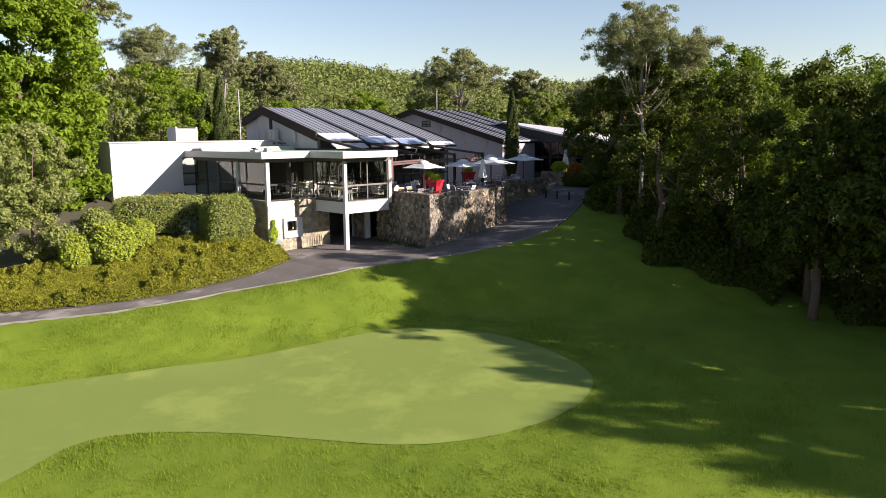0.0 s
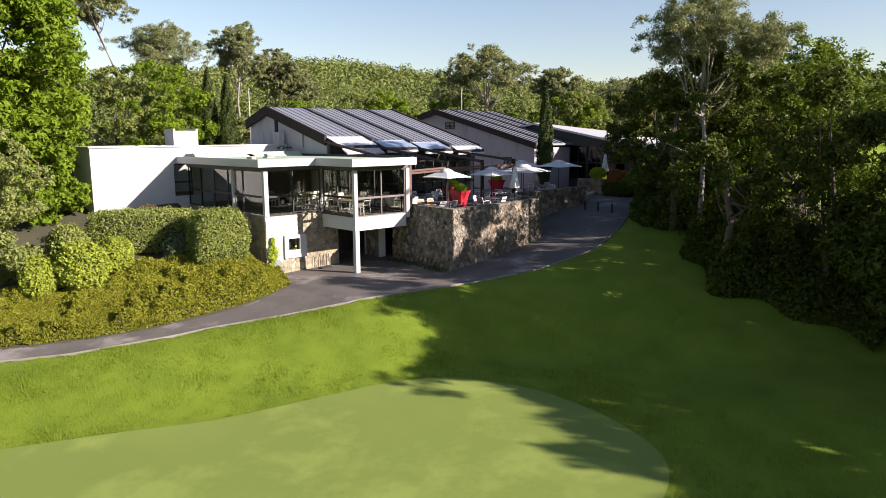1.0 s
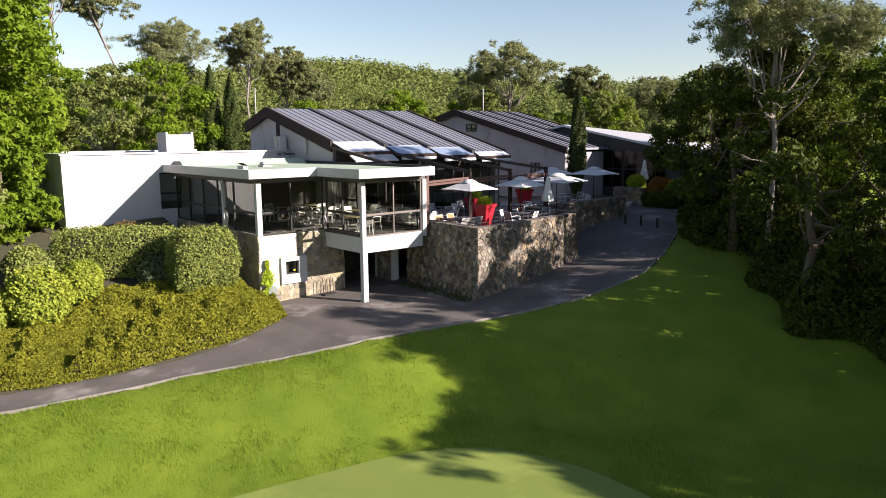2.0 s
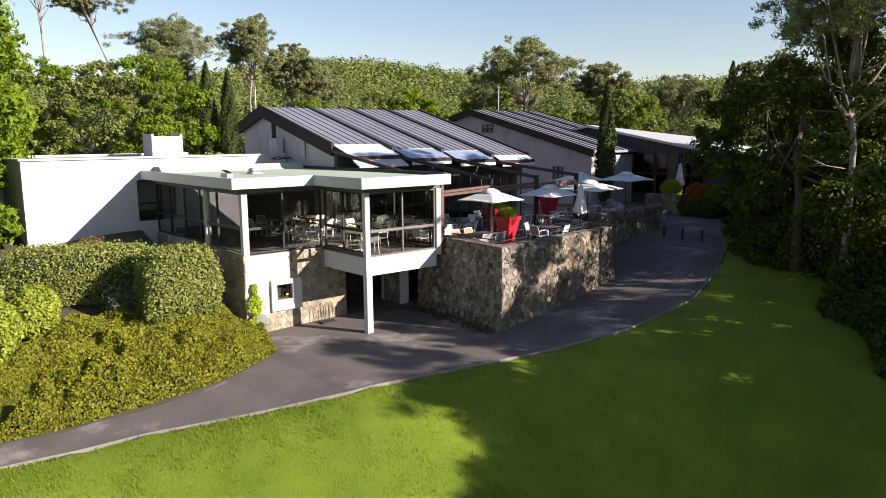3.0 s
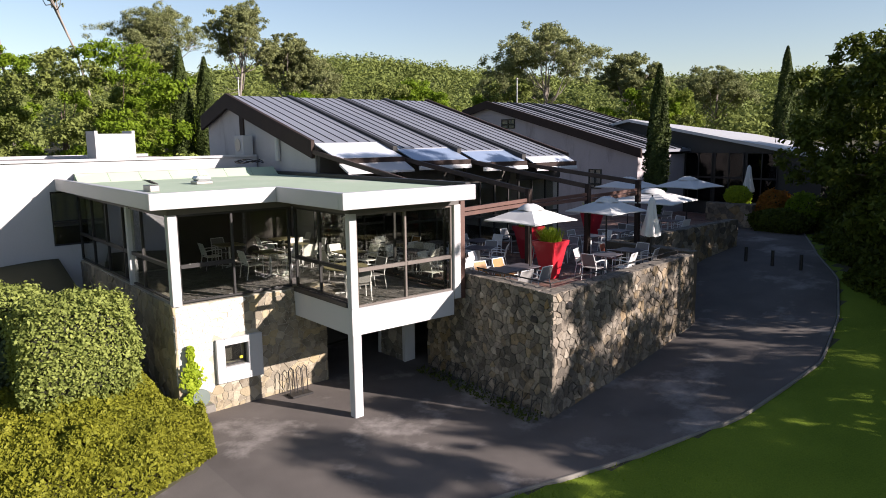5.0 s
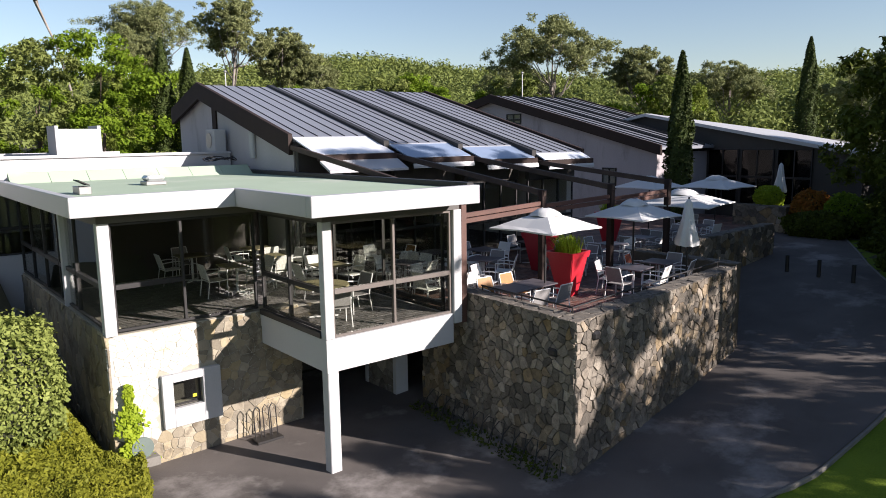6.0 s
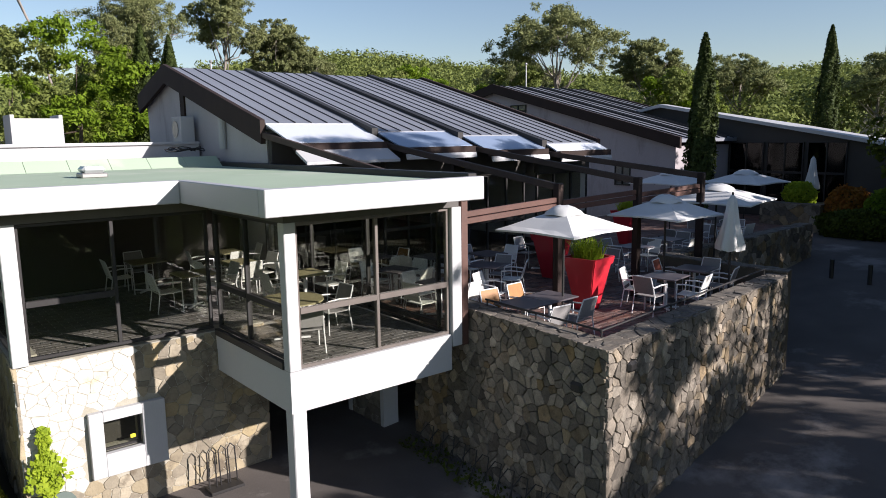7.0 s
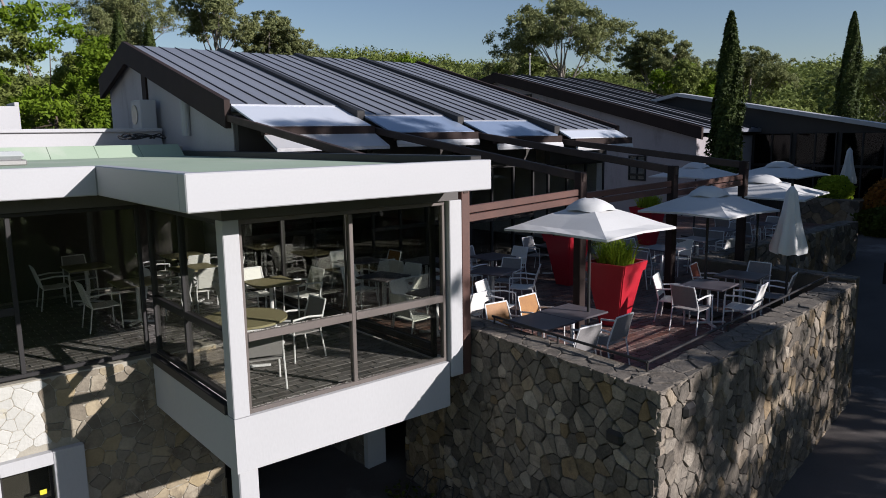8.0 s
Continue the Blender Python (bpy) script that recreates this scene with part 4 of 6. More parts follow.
# pines and broadleaved trees behind the clubhouse
PINES = [(23.5, 82, 20.0, 5.8, 0.68, 0, 0), (25.5, 62, 18.8, 3.9, 0.62, 0, 0), (32.2, 64.4, 15.9, 3.3, 0.52, 0, 0), (34.6, 62.5, 13.4, 3.4, 0.5, 0, 0), (9.0, 54, 20.8, 3.8, 0.8, -4.6, 3.0), (1.4, 52.5, 22.0, 3.2, 0.8, -0.6, 1.0), (18.5, 72, 15.6, 4.5, 0.58, 0, 0), (47.0, 36.5, 15.7, 5.0, 0.52, 0, 0), (62.0, 37.0, 13.2, 3.6, 0.55, 0, 0), (55, 50, 12, 4.5, 0.45, 0, 0), (76, 34, 11.5, 4.5, 0.45, 0, 0), (84, 22, 11, 4.5, 0.35, 0, 0)]
for i, (x, y, h, r, b, lx, ly) in enumerate(PINES):
    slim = b > 0.7
    pine(x, y, h, r, "tall umbrella pine with pale trunk behind the clubhouse", 40 + i, 18000 if slim else 30000, 0.11, bare=b, trunk=0.1 if slim else 0.15, group="pines behind the clubhouse", limbs=9 if slim else 12, stems=2 if i == 4 else 1, dead=0 if slim else 4, lean=(lx, ly))
rng0 = np.random.default_rng(5)
for i in range(26):
    x = -14 + 3.3 * i + rng0.uniform(-1, 1)
    y = 44 + rng0.uniform(-5, 8) - 0.24 * max(0, x - 10)
    h = rng0.uniform(6.5, 9.5) + (3.0 if x < 14 else 0.0)
    tree("broadleaf_tree", x, y, h, h * 0.42, "rounded green tree behind the clubhouse", (BRIGHT_LEAF, FAR_LEAF, BRIGHT_LEAF, MEADOW_LEAF)[i % 4], BARK, 70 + i, 18000 if x < 14 else 17000, 0.16 if x < 14 else 0.15, bare=0.08, trunk=0.16, clumps=24, group="trees behind the clubhouse", limbs=4)

# the wooded hill: countless far trees in one mesh
rng = np.random.default_rng(9)
pts, outs, sizes = [], [], []
for k in range(1750):
    az = radians(rng.uniform(-6, 86))
    r = 75 + 340 * rng.random() ** 0.8
    x, y = r * math.sin(az), r * math.cos(az)
    h = rng.uniform(5.5, 10.5)
    w = h * rng.uniform(0.42, 0.62)
    z = float(ground(x, y))
    m = 440 if r < 180 else 150
    d = rng.normal(size=(m, 3))
    d /= np.linalg.norm(d, axis=1, keepdims=True)
    d[:, 2] = np.abs(d[:, 2]) * 1.0 - 0.15
    lump = (1 + 0.25 * np.sin(4 * np.arctan2(d[:, 1], d[:, 0]) + k) * rng.uniform(0.5, 1.2))[:, None]
    pts.append(np.array((x, y, z + h * 0.35)) + d * (w, w, h * 0.65) * lump * rng.uniform(0.7, 1.05, (m, 1)))
    outs.append(d)
    sizes.append(np.full(m, 0.39 if r < 180 else 0.82))
P_, D_, S_ = np.concatenate(pts), np.concatenate(outs), np.concatenate(sizes)
v, f = leaf_arrays(P_, S_, rng, 1.4, D_ * 1.0, 0.25, 3)
tagged(raw_mesh("far_woods", v, f, FAR_LEAF), "dense green wooded hillside far behind", "woods", kind="stuff")

# undergrowth of the wood
rng = np.random.default_rng(15)
n = 80000
y = rng.uniform(-62, -7, n)
edge = np.interp(y, [-62, -30, -20, -12, -7], [9.4, 9.8, 12.0, 14.6, 17.2]) + 0.9 * np.sin(1.1 * y) + 0.4 * np.sin(2.7 * y)
u = rng.random(n) ** 1.4 * 8
x = edge + u
tall = np.clip(0.25 + 0.8 * u, 0, 3.0) * (0.75 + 0.25 * np.sin(1.7 * x + 0.9 * y) * np.sin(1.3 * y))
z = ground(x, y) + rng.random(n) ** 0.8 * tall
k = 45000
xa = rng.uniform(15.5, 36, k)
ya = south_edge(xa) - 0.7 - 0.5 * np.sin(2.1 * xa) - rng.random(k) ** 1.3 * 7
za = ground(xa, ya) + rng.random(k) ** 0.8 * np.clip(0.5 + 0.9 * (south_edge(xa) - 0.7 - ya), 0.3, 3.2)
k = 26000
yb = rng.uniform(-20.5, -10.5, k)
ub = rng.random(k) ** 1.2 * 4
xb = np.interp(yb, [-20.5, -17.5, -13.7, -10.5], [10.6, 10.9, 10.2, 13.4]) + 0.5 * np.sin(1.9 * yb) + ub
zb = ground(xb, yb) + rng.random(k) ** 0.8 * np.clip(0.4 + 1.3 * ub, 0, 3.4) * (0.75 + 0.25 * np.sin(2.3 * xb + 1.7 * yb))
x, y, z = np.concatenate([x, xa, xb]), np.concatenate([y, ya, yb]), np.concatenate([z, za, zb])
v, f = leaf_arrays(np.stack([x, y, z], 1), 0.14, rng, 1.6, None, 0.3, 3)
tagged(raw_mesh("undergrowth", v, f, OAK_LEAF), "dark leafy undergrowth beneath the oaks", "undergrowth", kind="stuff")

# clipped bushes
ROUND_LEAF = leaf_mat("round_bush_leaf", (0.40, 0.45, 0.06), (0.11, 0.16, 0.02), 0.3, 1.2)


def bush(x, y, rx, ry, height, label, seed, leaves, size, square=2.0, leaf_m=HEDGE_LEAF, turn=0.0, group="", lift=0.0):
    """A clipped bush: a near-black core that paints the shade inside, and leaves over its rounded outline."""
    rng = np.random.default_rng(seed)
    z0 = float(ground(x, y)) - 0.1 + lift
    t = thing("clipped_bush", x, y, z0, label, "bush", group, turn=turn)

    def outline(d):
        k = (np.abs(d[:, 0]) ** square + np.abs(d[:, 1]) ** square + np.abs(d[:, 2]) ** square) ** (-1 / square)
        wob = 1 + 0.05 * np.sin(10 * d[:, 0] + seed) * np.cos(9 * d[:, 2] + seed) + 0.05 * np.sin(7 * d[:, 1] + 3 * d[:, 2] + seed) + 0.025 * np.sin(23 * d[:, 0] + 2 * seed) * np.sin(21 * d[:, 1] + 17 * d[:, 2])
        p = d * (k * wob)[:, None] * (rx, ry, height * 0.55)
        p[:, 2] += height * 0.5
        p[:, 2] = np.maximum(p[:, 2], 0.02)
        return p

    bm = bmesh.new()
    bmesh.ops.create_icosphere(bm, subdivisions=3, radius=1)
    c = np.array([v.co[:] for v in bm.verts])
    q = outline(c / np.linalg.norm(c, axis=1, keepdims=True))
    mid3 = np.array((0, 0, height * 0.5))
    for v_, p in zip(bm.verts, mid3 + (q - mid3) * 0.88):
        v_.co = p
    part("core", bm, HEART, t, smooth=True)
    d = rng.normal(size=(leaves, 3))
    d /= np.linalg.norm(d, axis=1, keepdims=True)
    p = outline(d)
    p = mid3 + (p - mid3) * (rng.uniform(0.84, 1.03, (leaves, 1)) + 0.08 * (rng.random((leaves, 1)) > 0.93))
    v, f = leaf_arrays(p, size, rng, 1.6, d * 0.55, 0.25)
    raw_mesh("leaves", v, f, leaf_m, t)
    return t


bush(-5.4, 4.05, 1.28, 1.1, 2.5, "tall clipped yellow-green bush by the stone wall", 31, 30000, 0.062, 4.5)
bush(-7.9, 7.2, 2.3, 0.95, 1.9, "long clipped box-shaped hedge before the white wall", 32, 30000, 0.062, 8.0, turn=-25)
bush(-9.7, 5.6, 0.72, 0.72, 1.6, "small round clipped bush in the planted bank", 33, 7000, 0.085, 2.4, leaf_m=ROUND_LEAF, group="round bushes")
bush(-11.4, 4.9, 1.08, 1.08, 2.0, "round clipped bush in the planted bank", 34, 11000, 0.085, 2.4, leaf_m=ROUND_LEAF, group="round bushes")
bush(-13.1, 5.3, 0.75, 0.75, 1.7, "small round clipped bush in the planted bank", 35, 7000, 0.085, 2.4, leaf_m=ROUND_LEAF, group="round bushes")
bush(-7.0, 8.6, 0.9, 0.8, 1.5, "loose reddish brown shrub between the clipped bushes", 37, 4200, 0.09, leaf_m=leaf_mat("brown_shrub_leaf", (0.24, 0.16, 0.07), (0.09, 0.075, 0.03), 0.3, 1.2))
bush(-6.9, 5.2, 0.75, 0.6, 1.2, "spreading grey-green shrub beside the tall bush", 38, 3600, 0.1, leaf_m=leaf_mat("grey_shrub_leaf", (0.12, 0.15, 0.08), (0.04, 0.06, 0.03), 0.25, 1.2))
bush(-11.2, 7.6, 0.9, 0.9, 1.8, "loose yellow-green bush in the planted bank", 36, 6000, 0.09)

# ground cover on the bank


def field(x, y, step, seed):
    """A smooth random value from 0 to 1 over the plan."""
    g = np.random.default_rng(seed).random((256, 256))
    u, v = (np.asarray(x) + 80) / step, (np.asarray(y) + 80) / step
    i, j = np.floor(u).astype(int), np.floor(v).astype(int)
    a, b = u - i, v - j
    a, b = a * a * (3 - 2 * a), b * b * (3 - 2 * b)
    at = lambda p, q: g[p % 256, q % 256]
    return (at(i, j) * (1 - a) + at(i + 1, j) * a) * (1 - b) + (at(i, j + 1) * (1 - a) + at(i + 1, j + 1) * a) * b


rng = np.random.default_rng(51)
n = 145000
x = rng.uniform(-24, -2.9, n)
u = rng.random(n)
y0 = north_edge(x) + 0.05
back = np.interp(x, [-24, -14, -12.7, -11, -9.2, -7, -5.6, -4.2, -3.3], [11, 6.3, 5.0, 4.4, 5.2, 5.0, 4.3, 4.2, 3.6]) + 0.5 * (field(x, x * 0, 0.8, 14) - 0.5)
y = y0 + u * (back - y0)
keep = (y < 3.0) | (x < -3.35)
x, y, u, y0 = x[keep], y[keep], u[keep], y0[keep]
lump = 0.62 * field(x, y, 0.75, 11) * field(x, y, 0.33, 12) + 0.35 * field(x, y, 1.9, 13) - 0.1
thick = np.clip((y - y0) / 0.35, 0.25, 1)
z = ground(x, y) + thick * (0.12 + np.clip(lump, 0.02, 0.6) * rng.uniform(0.75, 1.1, len(x)))
v, f = leaf_arrays(np.stack([x, y, z], 1), 0.073, rng, 1.6, None, 0.5)
tagged(raw_mesh("ground_cover", v, f, COVER_LEAF), "yellow-green leafy ground cover on the bank", "ground cover", kind="stuff")

# tufts of the rough grass near the green

rng = np.random.default_rng(81)
n = 800000
x = rng.uniform(-34, 5, n)
y = rng.uniform(-34, 0, n)
tuft = 2.2 * (field(x, y, 0.45, 1) + field(x, y, 1.7, 2) - 1)
keep = ~in_wood(x, y) & (y < south_edge(x) - 0.1) & ~inside(loop, x, y) & (rng.random(n) < (0.55 + 0.15 * tuft) * np.clip(np.minimum(np.minimum(x + 34, 5 - x), y + 34) / 9, 0, 1))
x, y, tuft = x[keep], y[keep], tuft[keep]
n = len(x)
z = ground(x, y) - 0.02
h = rng.uniform(0.05, 0.12, n) * (1 + 0.3 * tuft)
a = rng.uniform(0, math.tau, n)
w = rng.uniform(0.007, 0.014, n)
lx, ly = rng.normal(0, 0.04, n), rng.normal(0, 0.04, n)
v = np.stack([np.stack([x - np.cos(a) * w, y - np.sin(a) * w, z], 1), np.stack([x + np.cos(a) * w, y + np.sin(a) * w, z], 1), np.stack([x + lx, y + ly, z + h], 1)], 1).reshape(-1, 3)
tagged(raw_mesh("grass", v, np.arange(n * 3).reshape(n, 3), leaf_mat("grass_blade", (0.25, 0.33, 0.030), (0.105, 0.170, 0.015), 0.45, 0.8)), "tufted sunlit rough grass", "grass", kind="stuff")


# stones of the walls: uneven cells with recessed joints


def clip(poly, nx, ny, d):
    """The part of a convex outline with nx * x + ny * y <= d."""
    out = []
    for (x0, y0), (x1, y1) in zip(poly, poly[1:] + poly[:1]):
        a, b = nx * x0 + ny * y0 - d, nx * x1 + ny * y1 - d
        if a <= 0:
            out.append((x0, y0))
        if (a < 0 < b) or (b < 0 < a):
            t = a / (a - b)
            out.append((x0 + (x1 - x0) * t, y0 + (y1 - y0) * t))
    return out


def stone_cells(w, h, size, rng, joint, outline=None):
    """Cells of uneven stones that fill a face w by h."""
    cols, rows = max(1, round(w / size)), max(1, round(h / (size * 0.85)))
    sx, sy = w / cols, h / rows
    sites = {}
    for j in range(-1, rows + 1):
        for i in range(-2, cols + 2):
            sites[i, j] = ((i + 0.5 + (0.5 if j % 2 else 0) + rng.uniform(-0.47, 0.47)) * sx, (j + 0.5 + rng.uniform(-0.47, 0.47)) * sy)
    for key in list(sites):
        if rng.random() < 0.3:
            del sites[key]
    for (i, j), (x, y) in sites.items():
        poly = list(outline or [(0, 0), (w, 0), (w, h), (0, h)])
        for di in (-2, -1, 0, 1, 2):
            for dj in (-2, -1, 0, 1, 2):
                o = sites.get((i + di, j + dj))
                if o and (di or dj) and poly:
                    nx, ny = o[0] - x, o[1] - y
                    k = math.hypot(nx, ny)
                    nx, ny = nx / k, ny / k
                    poly = clip(poly, nx, ny, nx * (x + o[0]) / 2 + ny * (y + o[1]) / 2 - joint)
        if len(poly) > 2:
            xs_, ys_ = [p[0] for p in poly], [p[1] for p in poly]
            if max(xs_) - min(xs_) > 0.05 and max(ys_) - min(ys_) > 0.05:
                yield poly


def roughen(poly, rng):
    """The outline with chipped corners and bent edges."""
    out = []
    for (x0, y0), (x1, y1) in zip(poly, poly[1:] + poly[:1]):
        k = math.hypot(x1 - x0, y1 - y0)
        out.append((x0 + (x1 - x0) * 0.14, y0 + (y1 - y0) * 0.14))
        if k > 0.1:
            b = rng.uniform(-0.05, 0.01) * k
            out.append(((x0 + x1) / 2 - (y1 - y0) / k * -b, (y0 + y1) / 2 + (x1 - x0) / k * -b))
        out.append((x0 + (x1 - x0) * 0.86, y0 + (y1 - y0) * 0.86))
    return out


def stone_mesh(bm, poly, m, proud, rng):
    """One stone: an outline that rises with a rounded shoulder to an uneven face."""
    cx, cy = sum(p[0] for p in poly) / len(poly), sum(p[1] for p in poly) / len(poly)
    poly = roughen(poly, rng)
    lean = proud * 2.6
    tilt = (rng.uniform(-lean, lean), rng.uniform(-lean, lean))
    rings = []
    for shrink, depth in ((1.0, -0.02), (1.0, proud * 0.55), (0.93, proud)):
        ring = []
        for x, y in poly:
            px, py = cx + (x - cx) * shrink, cy + (y - cy) * shrink
            dz = depth + ((px - cx) * tilt[0] + (py - cy) * tilt[1] if depth > 0 else 0)
            ring.append(bm.verts.new(m @ Vector((px, py, dz))))
        rings.append(ring)
    n = len(poly)
    for a, b in zip(rings, rings[1:]):
        for k in range(n):
            bm.faces.new((a[k], a[(k + 1) % n], b[(k + 1) % n], b[k]))
    bm.faces.new(rings[-1])


def stone_face(owner, origin, along, w, h, material, seed, size=0.33, single=True, skip=None, up=(0, 0, 1), outline=None, deep=1.0, reach=99.0):
    """Stones over an upright face that starts at origin and runs along a level way; the face looks to the right of it."""
    rng = np.random.default_rng(seed)
    u = Vector(along).normalized()
    up = Vector(up).normalized()
    n = u.cross(up)
    m = Matrix((u, up, n)).transposed().to_4x4()
    m.translation = Vector(origin)
    bm = bmesh.new()
    for poly in stone_cells(w, h, size, rng, 0.0025, outline):
        cx, cy = sum(p[0] for p in poly) / len(poly), sum(p[1] for p in poly) / len(poly)
        if skip and skip(cx, cy):
            continue
        near = single and cx < reach
        one = bmesh.new() if near else bm
        stone_mesh(one, poly, m, rng.uniform(0.014, 0.045) * deep, rng)
        if near:
            part("stone", one, material, owner)
    if len(bm.verts):
        return tagged(part("stone_facing", bm, material, owner), kind="stuff")
    bm.free()


d1 = Vector((3.52 - 3.88, -3.34 - 1.95, 0)).normalized()
start = Vector((3.88, 1.95, -0.05))
stone_face(tw1, start, d1, 1.19, 2.3, STONE, 21, 0.2, up=(LEAN, 0, 1), single=False)
stone_face(tw1, start + d1 * 1.2, d1, 4.11, 3.29, STONE, 1, 0.18, up=(LEAN, 0, 1), reach=4.2)
d2 = Vector((11.2 - 3.5, 0.89, 0))
stone_face(tw2, (3.5, -3.36, -0.05), d2, d2.length, 3.27, STONE, 2, 0.18, reach=3.2, outline=[(0, 0), (d2.length, 0), (d2.length, 3.27), (LEAN * 3.27, 3.27)])
stone_face(tw3, (11.55, 0.58, 0.8), Vector((8.95, 0.47, 0)), 8.96, 2.5, STONE, 3, 0.27, reach=5.0)
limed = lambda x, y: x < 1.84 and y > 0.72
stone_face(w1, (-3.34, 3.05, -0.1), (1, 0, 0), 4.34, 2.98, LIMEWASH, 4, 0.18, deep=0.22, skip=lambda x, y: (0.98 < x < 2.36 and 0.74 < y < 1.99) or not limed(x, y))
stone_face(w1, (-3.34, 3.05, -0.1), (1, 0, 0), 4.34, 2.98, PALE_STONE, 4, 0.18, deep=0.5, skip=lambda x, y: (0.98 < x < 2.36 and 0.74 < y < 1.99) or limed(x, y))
stone_face(w2, (-3.3, 12.2, 0.3), (0, -1, 0), 9.2, 2.63, PALE_STONE, 5, 0.36, single=False)
stone_face(w1, (1.0, 3.05, -0.1), (0, 1, 0), 3.1, 2.5, PALE_STONE, 6, 0.34, single=False)


def coping(owner, a, b, width, z, seed):
    """Flat uneven stones bedded along the top of a wall, to the left of the way from a to b."""
    a, b = Vector((*a, z)), Vector((*b, z))
    d = b - a
    stone_face(owner, a, d, d.length, width, COPING, seed, 0.27, up=Vector((0, 0, 1)).cross(d), deep=0.6)


coping(tw1, (4.06, -2.9), (4.31, 0.7), 0.47, 3.22, 11)
coping(tw2, (3.58, -3.36), (11.2, -2.48), 0.47, 3.22, 12)
coping(tw3, (11.25, 0.58), (20.5, 1.04), 0.42, 3.3, 13)
coping(tw3, (11.57, -2.4), (11.57, 0.56), 0.38, 3.3, 14)

# tiles: single ones near the parapet, the rest joined


def tiles(owner, x0, x1, y0, y1, z, a, b, material, seed, single, holds=None):
    rng = np.random.default_rng(seed)
    bm = bmesh.new()
    ny = int((y1 - y0) / b)
    for j in range(ny):
        x = x0 - (a / 2 if j % 2 else 0)
        while x < x1:
            xa, xb = max(x, x0), min(x + a, x1)
            cy = y0 + (j + 0.5) * b
            if xb - xa > 0.06 and (holds is None or holds((xa + xb) / 2, cy)):
                box(bm, xa + 0.010, xb - 0.010, y0 + j * b + 0.010, y0 + (j + 1) * b - 0.010, z - 0.02, z + rng.uniform(0.008, 0.014))
                if single:
                    part("tile", bm, material, owner)
                    bm = bmesh.new()
            x += a
    if single:
        bm.free()
    else:
        tagged(part("tiling", bm, material, owner), kind="stuff")


terrace_slab, room_floor = bpy.data.objects["terrace_floor"], bpy.data.objects["floor"]
edge_y = lambda x: -2.9 + 0.1159 * (x - 3.52)
tiles(terrace_slab, 4.05, 8.6, -2.85, -0.75, TERRACE - 0.02, 0.3, 0.15, TERRA, 1, True, lambda x, y: y > edge_y(x) + 0.08)
tiles(terrace_slab, 8.6, 10.85, -2.25, -0.75, TERRACE - 0.02, 0.3, 0.15, TERRA, 2, False, lambda x, y: y > edge_y(x) + 0.08)
tiles(terrace_slab, 3.95, 10.85, -0.75, 4.95, TERRACE - 0.02, 0.3, 0.15, TERRA, 3, False)
tiles(terrace_slab, 3.95, 10.85, 4.95, 9.0, TERRACE - 0.02, 0.3, 0.15, TERRA, 7, False, lambda x, y: y < 7.4 + (x - 3.8) * 0.43)
tiles(terrace_slab, 10.85, 20.3, 1.4, 11.8, TERRACE - 0.02, 0.45, 0.3, TERRA, 4, False, lambda x, y: y < 7.4 + (x - 3.8) * 0.43)
tiles(terrace_slab, 20.3, 27.9, 1.6, 11.8, TERRACE - 0.02, 0.45, 0.3, TERRA, 8, False, lambda x, y: y > 1.55 + (x - 20.4) * 0.487)
tiles(room_floor, 0.22, 3.2, 0.22, 3.2, FLOOR - 0.02, 0.3, 0.15, FLOOR_TILE, 5, False)
tiles(room_floor, -3.1, 3.2, 3.22, 9.0, FLOOR - 0.02, 0.3, 0.15, FLOOR_TILE, 6, False)

# furniture
ALU = mat("pale_aluminium", (0.74, 0.74, 0.74), (0.64, 0.64, 0.64), 3.0, 0.4)
WHITE_MESH = mat("pale_woven_mesh", (0.76, 0.75, 0.71), (0.66, 0.65, 0.61), 30.0, 0.7, fine=200)
GREY_MESH = mat("grey_woven_mesh", (0.26, 0.25, 0.245), (0.20, 0.19, 0.19), 30.0, 0.7, fine=200)
ORANGE_MESH = mat("orange_wood_slats", (0.34, 0.155, 0.03), (0.24, 0.10, 0.02), 8.0, 0.55)
RED_MESH = mat("rust_red_mesh", (0.28, 0.07, 0.035), (0.2, 0.05, 0.03), 20.0, 0.7)
TABLE_TOP = mat("dark_table_top", (0.105, 0.09, 0.10), (0.085, 0.075, 0.082), 6.0, 0.4, spec=0.5)
WOOD_TOP = mat("pale_table_top", (0.30, 0.27, 0.15), (0.24, 0.21, 0.12), 4.0, 0.5)


def rod(pts, r=0.013, n=6):
    bm = bmesh.new()
    tube(bm, [Vector(p) for p in pts], [r] * len(pts), n)
    return bm


